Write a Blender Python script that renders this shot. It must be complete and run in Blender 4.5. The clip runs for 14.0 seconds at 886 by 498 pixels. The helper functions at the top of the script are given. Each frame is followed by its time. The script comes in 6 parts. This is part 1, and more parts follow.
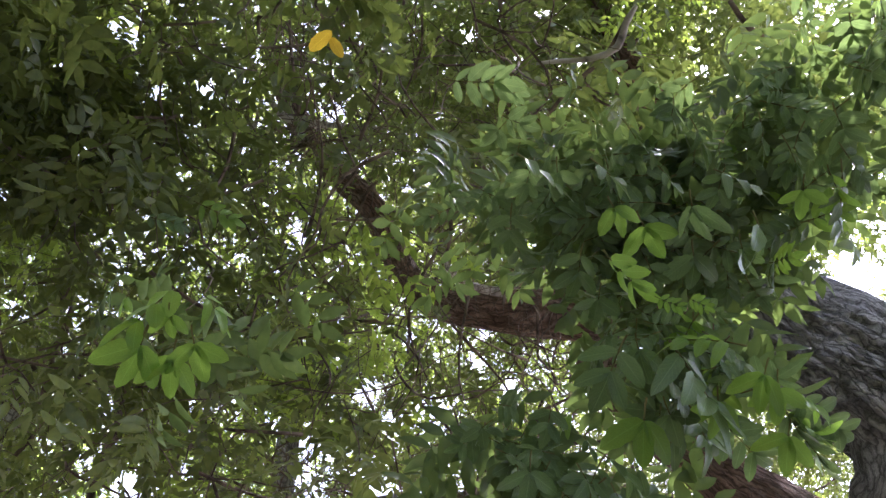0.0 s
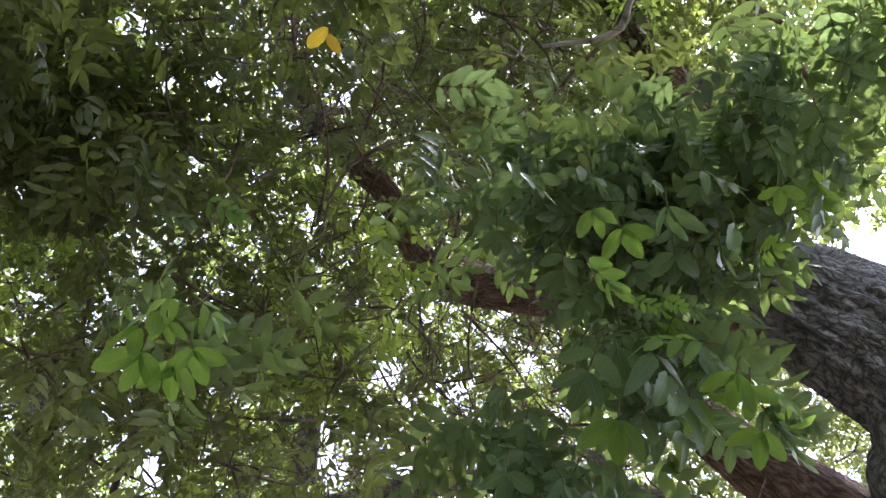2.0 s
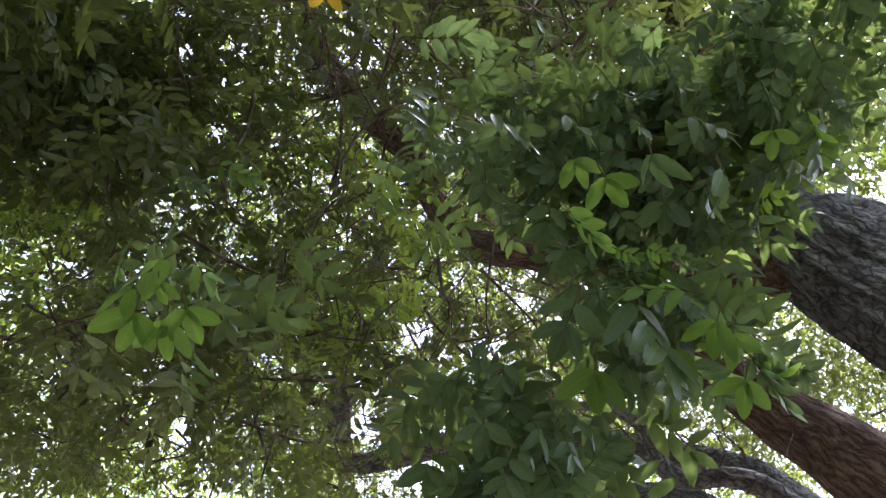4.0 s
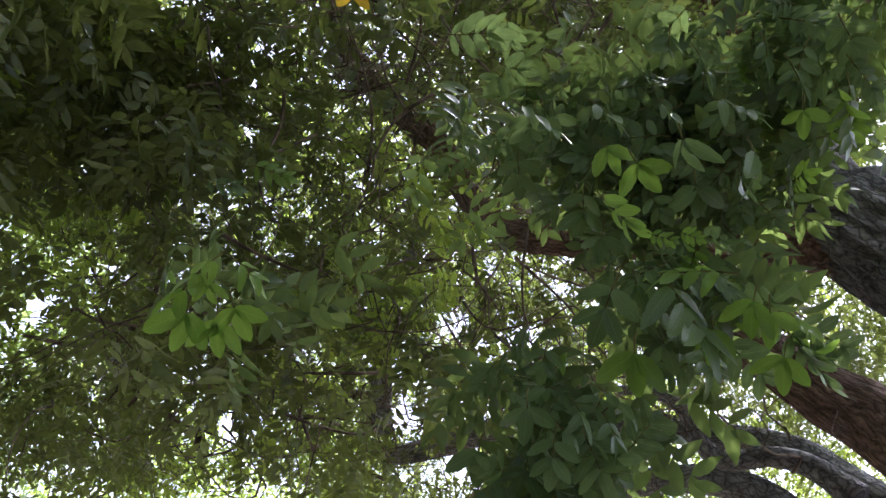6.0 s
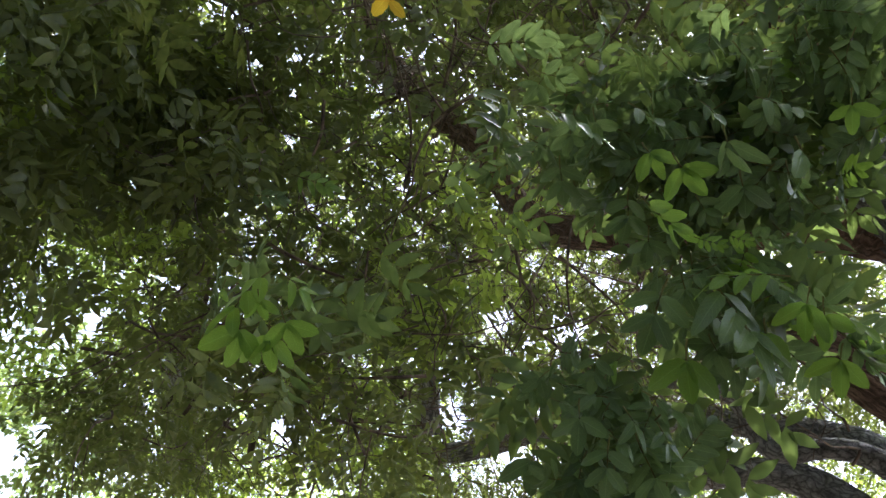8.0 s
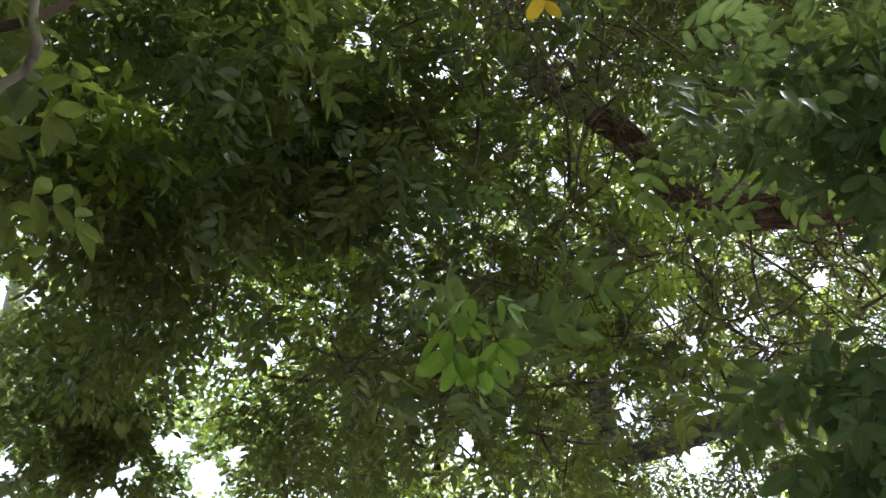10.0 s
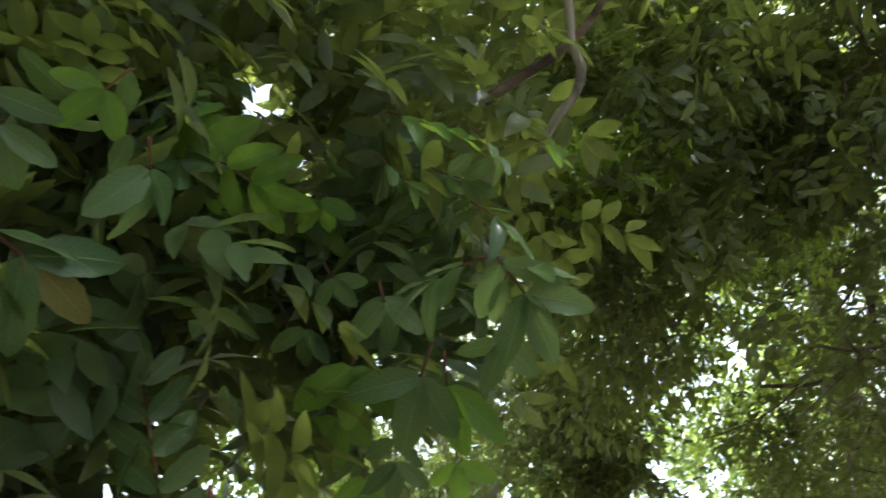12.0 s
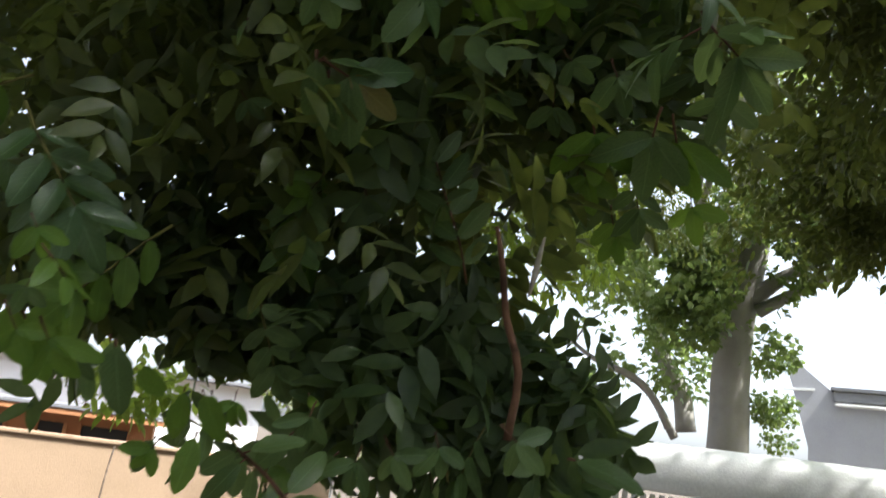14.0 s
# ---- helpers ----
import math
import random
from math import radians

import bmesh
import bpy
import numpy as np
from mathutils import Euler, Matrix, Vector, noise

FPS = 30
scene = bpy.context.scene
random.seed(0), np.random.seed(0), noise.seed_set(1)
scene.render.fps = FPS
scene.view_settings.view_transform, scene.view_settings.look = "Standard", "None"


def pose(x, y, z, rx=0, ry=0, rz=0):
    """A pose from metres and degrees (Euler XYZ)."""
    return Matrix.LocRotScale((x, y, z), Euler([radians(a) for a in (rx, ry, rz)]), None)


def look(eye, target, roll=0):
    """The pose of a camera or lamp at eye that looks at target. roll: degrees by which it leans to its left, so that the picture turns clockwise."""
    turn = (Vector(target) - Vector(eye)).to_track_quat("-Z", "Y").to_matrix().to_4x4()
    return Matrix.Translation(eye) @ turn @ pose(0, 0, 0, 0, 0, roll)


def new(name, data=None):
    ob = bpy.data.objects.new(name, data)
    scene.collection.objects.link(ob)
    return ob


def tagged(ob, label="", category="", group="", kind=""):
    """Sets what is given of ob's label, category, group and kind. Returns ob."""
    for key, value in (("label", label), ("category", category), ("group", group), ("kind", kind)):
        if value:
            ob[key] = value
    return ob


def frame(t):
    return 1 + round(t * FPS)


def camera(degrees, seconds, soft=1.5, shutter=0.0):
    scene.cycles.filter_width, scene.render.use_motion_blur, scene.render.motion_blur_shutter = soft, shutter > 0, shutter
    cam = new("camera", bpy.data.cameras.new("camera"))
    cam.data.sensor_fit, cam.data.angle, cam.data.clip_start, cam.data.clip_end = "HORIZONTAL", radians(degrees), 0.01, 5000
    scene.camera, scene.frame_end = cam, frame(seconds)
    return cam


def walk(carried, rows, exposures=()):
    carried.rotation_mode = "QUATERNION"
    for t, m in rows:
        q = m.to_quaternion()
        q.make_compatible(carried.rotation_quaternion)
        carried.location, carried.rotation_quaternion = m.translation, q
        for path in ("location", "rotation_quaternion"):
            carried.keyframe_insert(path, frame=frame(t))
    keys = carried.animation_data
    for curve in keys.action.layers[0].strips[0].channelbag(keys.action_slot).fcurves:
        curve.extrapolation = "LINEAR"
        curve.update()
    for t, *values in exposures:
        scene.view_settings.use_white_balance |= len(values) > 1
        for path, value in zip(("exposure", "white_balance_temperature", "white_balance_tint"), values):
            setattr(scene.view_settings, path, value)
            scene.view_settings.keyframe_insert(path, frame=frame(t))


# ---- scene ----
cam = camera(59.4, 14.0, soft=1.4, shutter=0.25)
PATH = [
    (0.0, pose(0.000, 0.000, 1.600, 127.74, -0.25, -0.19)),
    (0.5, pose(0.017, 0.002, 1.610, 127.48, -0.27, 0.34)),
    (1.0, pose(0.029, -0.012, 1.612, 127.14, -0.25, 1.12)),
    (1.5, pose(0.044, -0.026, 1.609, 126.77, -0.02, 1.68)),
    (2.0, pose(0.038, -0.035, 1.609, 126.07, 0.04, 1.85)),
    (2.5, pose(0.056, -0.023, 1.619, 125.26, -0.16, 2.38)),
    (3.0, pose(0.079, -0.017, 1.617, 124.47, -0.40, 3.08)),
    (5.5, pose(0.094, -0.039, 1.593, 122.52, 0.23, 7.13)),
    (6.0, pose(0.087, -0.043, 1.596, 122.50, 0.28, 7.89)),
    (6.5, pose(0.087, -0.050, 1.602, 122.39, 0.36, 8.55)),
    (7.0, pose(0.100, -0.058, 1.602, 122.26, 0.42, 9.28)),
    (9.5, pose(0.030, -0.054, 1.622, 122.59, -0.01, 19.78)),
    (10.0, pose(0.011, -0.063, 1.629, 122.64, -0.16, 23.88)),
    (10.5, pose(-0.008, -0.060, 1.639, 122.85, -0.05, 26.31)),
    (11.0, pose(-0.059, -0.079, 1.660, 122.53, -0.20, 29.44)),
    (11.5, pose(-0.140, -0.053, 1.628, 123.78, -3.61, 43.58)),
    (12.0, pose(-0.173, -0.124, 1.619, 123.03, -5.14, 55.78)),
    (12.5, pose(-0.185, -0.147, 1.591, 119.89, -4.30, 64.19)),
    (13.0, pose(-0.159, -0.176, 1.571, 113.41, -5.02, 72.42)),
    (13.5, pose(-0.087, -0.100, 1.565, 110.35, -5.90, 74.34)),
    (14.0, pose(-0.034, -0.177, 1.551, 104.39, -7.53, 74.64)),
]
EXPOSURES = [(0.0, 2.62, 5430, 27), (3.0, 2.52, 5430, 27), (5.5, 2.06, 5460, 23), (6.5, 2.24, 5460, 23), (9.5, 2.08, 5700, 13), (10.0, 2.07, 5720, 13), (10.5, 2.44, 5700, 13), (11.0, 2.2, 5850, 10), (11.5, 2.02, 6000, 6), (12.0, 2.36, 5900, 6), (12.5, 2.38, 5900, 8), (13.0, 2.3, 5850, 10), (13.5, 1.62, 5950, 11), (14.0, 1.46, 5980, 10)]
walk(cam, PATH, EXPOSURES)

# ---- sky and sun ----
SUN_EL, SUN_AZ = radians(58), radians(50)
world = bpy.data.worlds.new("sky")
scene.world = world
world.use_nodes = True
wn = world.node_tree
sky = wn.nodes.new("ShaderNodeTexSky")
sky.sky_type, sky.sun_disc = "NISHITA", False
sky.sun_elevation, sky.sun_rotation = SUN_EL, SUN_AZ
sky.air_density, sky.dust_density = 1.0, 3.0
background = wn.nodes["Background"]
background.inputs["Strength"].default_value = 0.15
haze = wn.nodes.new("ShaderNodeHueSaturation")
haze.inputs["Saturation"].default_value = 0.34
wn.links.new(sky.outputs[0], haze.inputs["Color"])
wn.links.new(haze.outputs[0], background.inputs["Color"])
sun_data = bpy.data.lights.new("sun", "SUN")
sun_data.energy, sun_data.angle, sun_data.color = 5.0, radians(2.0), (1.0, 0.94, 0.84)
sun = new("sun", sun_data)
sun.matrix_world = look((40 * math.sin(SUN_AZ) * math.cos(SUN_EL), 40 * math.cos(SUN_AZ) * math.cos(SUN_EL), 40 * math.sin(SUN_EL)), (0, 0, 0))


# ---- materials ----
def graph(name):
    m = bpy.data.materials.new(name)
    m.use_nodes = True
    nt = m.node_tree
    bsdf = nt.nodes["Principled BSDF"]
    return m, nt, bsdf, nt.nodes["Material Output"]


def node(nt, kind, **values):
    n = nt.nodes.new(kind)
    for key, value in values.items():
        n.inputs[key.replace("_", " ")].default_value = value
    return n


def ramp(nt, source, stops):
    r = nt.nodes.new("ShaderNodeValToRGB")
    while len(r.color_ramp.elements) < len(stops):
        r.color_ramp.elements.new(0.5)
    for e, (place, colour) in zip(r.color_ramp.elements, stops):
        e.position, e.color = place, (*colour, 1)
    nt.links.new(source, r.inputs[0])
    return r.outputs[0]


def mixed(nt, blend, fac, a, b):
    n = nt.nodes.new("ShaderNodeMix")
    n.data_type, n.blend_type = "RGBA", blend
    for socket, value in ((n.inputs[0], fac), (n.inputs[6], a), (n.inputs[7], b)):
        if isinstance(value, bpy.types.NodeSocket):
            nt.links.new(value, socket)
        elif isinstance(value, tuple):
            socket.default_value = (*value, 1)
        else:
            socket.default_value = value
    return n.outputs[2]


def leaf_material(name, dark, light, through_colour, share, rough=0.42, veined=False, island=True):
    """Leaf: glossy upper skin, light passing through, hue varied leaf by leaf, blotches, and veins where leaves are near."""
    m, nt, bsdf, out = graph(name)
    if island:
        rnd = nt.nodes.new("ShaderNodeNewGeometry").outputs["Random Per Island"]
    else:
        rnd = nt.nodes.new("ShaderNodeObjectInfo").outputs["Random"]
    colour = ramp(nt, rnd, [(0.0, dark), (0.55, tuple((a + b) / 2 for a, b in zip(dark, light))), (1.0, light)])
    coords = nt.nodes.new("ShaderNodeTexCoord")
    blotch = node(nt, "ShaderNodeTexNoise", Scale=55.0, Detail=3.0)
    nt.links.new(coords.outputs["Object"], blotch.inputs["Vector"])
    wear = ramp(nt, blotch.outputs["Fac"], [(0.3, (0.72, 0.75, 0.7)), (0.62, (1.08, 1.05, 1.0)), (0.8, (1.25, 1.15, 0.9))])
    colour = mixed(nt, "MULTIPLY", 0.8, colour, wear)
    bump = node(nt, "ShaderNodeBump", Strength=0.25, Distance=0.002)
    if veined:
        uv = nt.nodes.new("ShaderNodeSeparateXYZ")
        nt.links.new(coords.outputs["UV"], uv.inputs[0])
        off = nt.nodes.new("ShaderNodeMath")
        off.operation = "SUBTRACT"
        off.inputs[1].default_value = 0.5
        nt.links.new(uv.outputs[0], off.inputs[0])
        side = nt.nodes.new("ShaderNodeMath")
        side.operation = "ABSOLUTE"
        nt.links.new(off.outputs[0], side.inputs[0])
        rib = ramp(nt, side.outputs[0], [(0.0, (1, 1, 1)), (0.035, (0, 0, 0))])
        slant = nt.nodes.new("ShaderNodeMath")
        slant.operation = "MULTIPLY_ADD"
        nt.links.new(side.outputs[0], slant.inputs[0])
        slant.inputs[1].default_value = -0.55
        nt.links.new(uv.outputs[1], slant.inputs[2])
        wave = nt.nodes.new("ShaderNodeMath")
        wave.operation = "PINGPONG"
        nt.links.new(slant.outputs[0], wave.inputs[0])
        wave.inputs[1].default_value = 0.055
        vein = ramp(nt, wave.outputs[0], [(0.0, (1, 1, 1)), (0.012, (0, 0, 0))])
        lines = mixed(nt, "LIGHTEN", 1.0, rib, mixed(nt, "MULTIPLY", 1.0, vein, (0.35, 0.35, 0.35)))
        colour = mixed(nt, "MIX", mixed(nt, "MULTIPLY", 1.0, lines, (0.45, 0.45, 0.45)), colour, tuple(min(1, c * 2.2 + 0.03) for c in light))
        nt.links.new(lines, bump.inputs["Height"])
    else:
        nt.links.new(blotch.outputs["Fac"], bump.inputs["Height"])
    nt.links.new(bump.outputs[0], bsdf.inputs["Normal"])
    nt.links.new(colour, bsdf.inputs["Base Color"])
    bsdf.inputs["Roughness"].default_value = rough
    bsdf.inputs["Specular IOR Level"].default_value = 0.4
    back = nt.nodes.new("ShaderNodeBsdfTranslucent")
    nt.links.new(mixed(nt, "MULTIPLY", 0.8, through_colour, wear), back.inputs["Color"])
    mix = nt.nodes.new("ShaderNodeMixShader")
    mix.inputs[0].default_value = share
    nt.links.new(bsdf.outputs[0], mix.inputs[1])
    nt.links.new(back.outputs[0], mix.inputs[2])
    nt.links.new(mix.outputs[0], out.inputs["Surface"])
    return m


LEAF = leaf_material("leaf_mature", (0.032, 0.072, 0.028), (0.108, 0.176, 0.070), (0.27, 0.38, 0.11), 0.34, rough=0.32, veined=True, island=False)
# for young leaves, and for others with backlight put into the colour
LEAF_YOUNG_BACKLIT = leaf_material("leaf_young_backlit", (0.058, 0.130, 0.024), (0.112, 0.200, 0.042), (0.32, 0.50, 0.06), 0.48, veined=True, island=False)
LEAF_OLD = leaf_material("leaf_yellow", (0.45, 0.30, 0.02), (0.50, 0.36, 0.03), (0.70, 0.48, 0.03), 0.45, veined=True, island=False)
LEAF_WORN = leaf_material("leaf_worn", (0.11, 0.11, 0.03), (0.16, 0.15, 0.05), (0.30, 0.26, 0.05), 0.35, veined=True, island=False)
# darker copy of the mature leaf, with deep shade put into its colour
LEAF_SHADED = leaf_material("leaf_mature_shaded", (0.022, 0.046, 0.020), (0.072, 0.114, 0.046), (0.26, 0.36, 0.08), 0.34, rough=0.48)
CROWN = leaf_material("leaf_crown", (0.024, 0.041, 0.016), (0.088, 0.110, 0.040), (0.35, 0.42, 0.08), 0.35, rough=0.46)
# paler crown leaf; also puts sunlight into the colour of lit patches
CROWN_PALE_LIT = leaf_material("leaf_crown_pale_lit", (0.042, 0.090, 0.028), (0.15, 0.20, 0.055), (0.54, 0.70, 0.10), 0.58, rough=0.42)
PLANE_LEAF = leaf_material("leaf_plane", (0.024, 0.052, 0.026), (0.085, 0.132, 0.060), (0.38, 0.50, 0.13), 0.42)


def bark_material(name, deep, mid, high, lichen, across=44.0, along=9.0, bump_depth=0.05):
    """Furrowed bark from the surface map (round, along), in metres: long plates parted by cracks, fibres, lichen."""
    m, nt, bsdf, out = graph(name)
    coords = nt.nodes.new("ShaderNodeTexCoord")
    drift = node(nt, "ShaderNodeTexNoise", Scale=11.0, Detail=5.0, Roughness=0.65)
    nt.links.new(coords.outputs["UV"], drift.inputs["Vector"])
    bent = mixed(nt, "LINEAR_LIGHT", 0.045, coords.outputs["UV"], drift.outputs["Color"])
    plate_map = node(nt, "ShaderNodeMapping", Scale=(across * 0.75, along * 0.75, 1.0))
    nt.links.new(bent, plate_map.inputs["Vector"])
    plates = node(nt, "ShaderNodeTexVoronoi", Scale=1.0, Randomness=1.0)
    plates.feature = "DISTANCE_TO_EDGE"
    nt.links.new(plate_map.outputs[0], plates.inputs["Vector"])
    crack = ramp(nt, plates.outputs["Distance"], [(0.0, (0.12, 0.12, 0.12)), (0.10, (0.62, 0.62, 0.62)), (0.32, (1, 1, 1))])
    fibre_map = node(nt, "ShaderNodeMapping", Scale=(across * 3.2, along * 1.9, 1.0))
    nt.links.new(bent, fibre_map.inputs["Vector"])
    fibre = node(nt, "ShaderNodeTexNoise", Scale=1.0, Detail=8.0, Roughness=0.72, Distortion=0.3)
    nt.links.new(fibre_map.outputs[0], fibre.inputs["Vector"])
    broad = node(nt, "ShaderNodeTexNoise", Scale=0.5, Detail=6.0, Roughness=0.65)
    nt.links.new(plate_map.outputs[0], broad.inputs["Vector"])
    rough = mixed(nt, "MIX", 0.5, fibre.outputs["Fac"], broad.outputs["Fac"])
    colour = ramp(nt, rough, [(0.34, deep), (0.5, mid), (0.66, high)])
    colour = mixed(nt, "MULTIPLY", 0.8, colour, crack)
    patch = node(nt, "ShaderNodeTexNoise", Scale=9.0, Detail=6.0, Roughness=0.75)
    nt.links.new(coords.outputs["Object"], patch.inputs["Vector"])
    spots = ramp(nt, patch.outputs["Fac"], [(0.54, (0, 0, 0)), (0.72, (0.6, 0.6, 0.6))])
    colour = mixed(nt, "MIX", mixed(nt, "MULTIPLY", 1.0, spots, crack), colour, lichen)
    nt.links.new(colour, bsdf.inputs["Base Color"])
    bsdf.inputs["Roughness"].default_value = 0.9
    bsdf.inputs["Specular IOR Level"].default_value = 0.2
    height = mixed(nt, "MULTIPLY", 0.85, rough, crack)
    bump = node(nt, "ShaderNodeBump", Strength=1.0, Distance=bump_depth)
    nt.links.new(height, bump.inputs["Height"])
    nt.links.new(bump.outputs[0], bsdf.inputs["Normal"])
    return m


BARK = bark_material("bark_grey", (0.09, 0.085, 0.08), (0.34, 0.33, 0.315), (0.58, 0.565, 0.54), (0.55, 0.54, 0.52), 44.0, 17.0)
BARK_RED = bark_material("bark_brown", (0.06, 0.036, 0.025), (0.23, 0.145, 0.10), (0.42, 0.29, 0.21), (0.38, 0.33, 0.28))
BARK_TWIG = bark_material("bark_twig", (0.06, 0.044, 0.032), (0.19, 0.142, 0.105), (0.33, 0.26, 0.20), (0.34, 0.31, 0.27), 8.0, 14.0, 0.004)
BARK_PALE = bark_material("bark_pale", (0.24, 0.21, 0.17), (0.46, 0.42, 0.36), (0.62, 0.58, 0.52), (0.66, 0.64, 0.60), 8.0, 9.0, 0.004)
STEM = bark_material("stem_red", (0.06, 0.032, 0.02), (0.13, 0.068, 0.042), (0.20, 0.115, 0.072), (0.20, 0.14, 0.09), 6.0, 20.0, 0.002)
RACHIS = bark_material("leaf_stalk", (0.10, 0.10, 0.03), (0.16, 0.15, 0.05), (0.22, 0.17, 0.07), (0.20, 0.20, 0.08), 3.0, 30.0, 0.001)


def plaster_material(name, base, dirt, scale=2.0, rough=0.85, bump_depth=0.004):
    m, nt, bsdf, out = graph(name)
    coords = nt.nodes.new("ShaderNodeTexCoord")
    large = node(nt, "ShaderNodeTexNoise", Scale=scale, Detail=6.0, Roughness=0.6)
    fine = node(nt, "ShaderNodeTexNoise", Scale=scale * 30, Detail=4.0)
    for n in (large, fine):
        nt.links.new(coords.outputs["Object"], n.inputs["Vector"])
    colour = mixed(nt, "MIX", ramp(nt, large.outputs["Fac"], [(0.45, (0, 0, 0)), (0.75, (0.6, 0.6, 0.6))]), base, dirt)
    colour = mixed(nt, "MULTIPLY", 0.5, colour, ramp(nt, fine.outputs["Fac"], [(0.3, (0.8, 0.8, 0.8)), (0.7, (1.1, 1.1, 1.1))]))
    nt.links.new(colour, bsdf.inputs["Base Color"])
    bsdf.inputs["Roughness"].default_value = rough
    bump = node(nt, "ShaderNodeBump", Strength=0.5, Distance=bump_depth)
    nt.links.new(fine.outputs["Fac"], bump.inputs["Height"])
    nt.links.new(bump.outputs[0], bsdf.inputs["Normal"])
    return m


PEACH = plaster_material("peach_render", (0.36, 0.255, 0.165), (0.28, 0.20, 0.125))
WHITE = plaster_material("white_paint", (0.78, 0.78, 0.77), (0.66, 0.66, 0.64))
TAN = plaster_material("tan_render", (0.36, 0.25, 0.17), (0.30, 0.21, 0.15))
BARK_PLANE = plaster_material("bark_plane", (0.36, 0.34, 0.31), (0.24, 0.225, 0.205), 5.0, 0.9, 0.012)
GREY = plaster_material("grey_render", (0.37, 0.37, 0.39), (0.30, 0.30, 0.32))
ROOF = plaster_material("grey_sheet", (0.20, 0.20, 0.21), (0.16, 0.16, 0.17), rough=0.6)
BRICK = plaster_material("brick_orange", (0.42, 0.19, 0.08), (0.32, 0.14, 0.07), 6.0)
DARK = plaster_material("dark_opening", (0.03, 0.028, 0.026), (0.02, 0.02, 0.02))
SOIL = plaster_material("dry_soil", (0.115, 0.09, 0.065), (0.07, 0.06, 0.04), 0.8, bump_depth=0.03)
CYPRESS = leaf_material("leaf_cypress", (0.03, 0.06, 0.02), (0.07, 0.11, 0.03), (0.12, 0.2, 0.04), 0.2, rough=0.6)


# ---- builders ----
def mesh_of(name, verts, faces, mats, uvs=None, smooth=True, slots=None):
    """Mesh from arrays; faces is an (n, k) array or a list of such arrays."""
    verts = np.asarray(verts, np.float32)
    groups = [np.asarray(f, np.int32) for f in (faces if isinstance(faces, list) else [faces])]
    loops = np.concatenate([f.ravel() for f in groups])
    sizes = np.concatenate([np.full(len(f), f.shape[1], np.int32) for f in groups])
    me = bpy.data.meshes.new(name)
    me.vertices.add(len(verts))
    me.vertices.foreach_set("co", verts.ravel())
    me.loops.add(len(loops))
    me.loops.foreach_set("vertex_index", loops)
    me.polygons.add(len(sizes))
    me.polygons.foreach_set("loop_start", np.concatenate([[0], np.cumsum(sizes)[:-1]]).astype(np.int32))
    me.polygons.foreach_set("use_smooth", np.full(len(sizes), smooth))
    if slots is not None:
        me.polygons.foreach_set("material_index", np.asarray(slots, np.int32))
    for m in mats:
        me.materials.append(m)
    if uvs is not None:
        layer = me.uv_layers.new(name="surface")
        layer.data.foreach_set("uv", np.asarray(uvs, np.float32)[loops].ravel())
    me.update(calc_edges=True)
    me.validate()
    return me


def hang(ob, parent):
    ob.parent = parent
    ob.matrix_parent_inverse = parent.matrix_basis.inverted()
    return ob


def part(name, bm, material, parent, label=""):
    me = bpy.data.meshes.new(name)
    bm.to_mesh(me)
    bm.free()
    me.materials.append(material)
    ob = new(name, me)
    ob.parent = parent
    return tagged(ob, label)


def box(lo, hi, bevel=0.0):
    bm = bmesh.new()
    bmesh.ops.create_cube(bm, size=1)
    size = [b - a for a, b in zip(lo, hi)]
    bmesh.ops.transform(bm, matrix=Matrix.Translation([(a + b) / 2 for a, b in zip(lo, hi)]) @ Matrix.Diagonal((*size, 1)), verts=bm.verts)
    if bevel:
        bmesh.ops.bevel(bm, geom=bm.edges[:], offset=bevel, segments=2, affect="EDGES")
    return bm


def spline(points, step):
    """Points (x, y, z, radius) on a smooth curve through the given ones, about step apart."""
    p = np.asarray(points, float)
    p = np.vstack([2 * p[0] - p[1], p, 2 * p[-1] - p[-2]])
    rows = []
    for i in range(1, len(p) - 2):
        n = max(2, int(np.linalg.norm(p[i + 1, :3] - p[i, :3]) / step))
        u = np.arange(n)[:, None] / n
        a, b, c, d = p[i - 1 : i + 3]
        rows.append(0.5 * (2 * b + (c - a) * u + (2 * a - 5 * b + 4 * c - d) * u**2 + (3 * b - a - 3 * c + d) * u**3))
    rows.append(p[-2:-1])
    out = np.vstack(rows)
    out[:, 3] = np.maximum(out[:, 3], 0.0008)
    return out


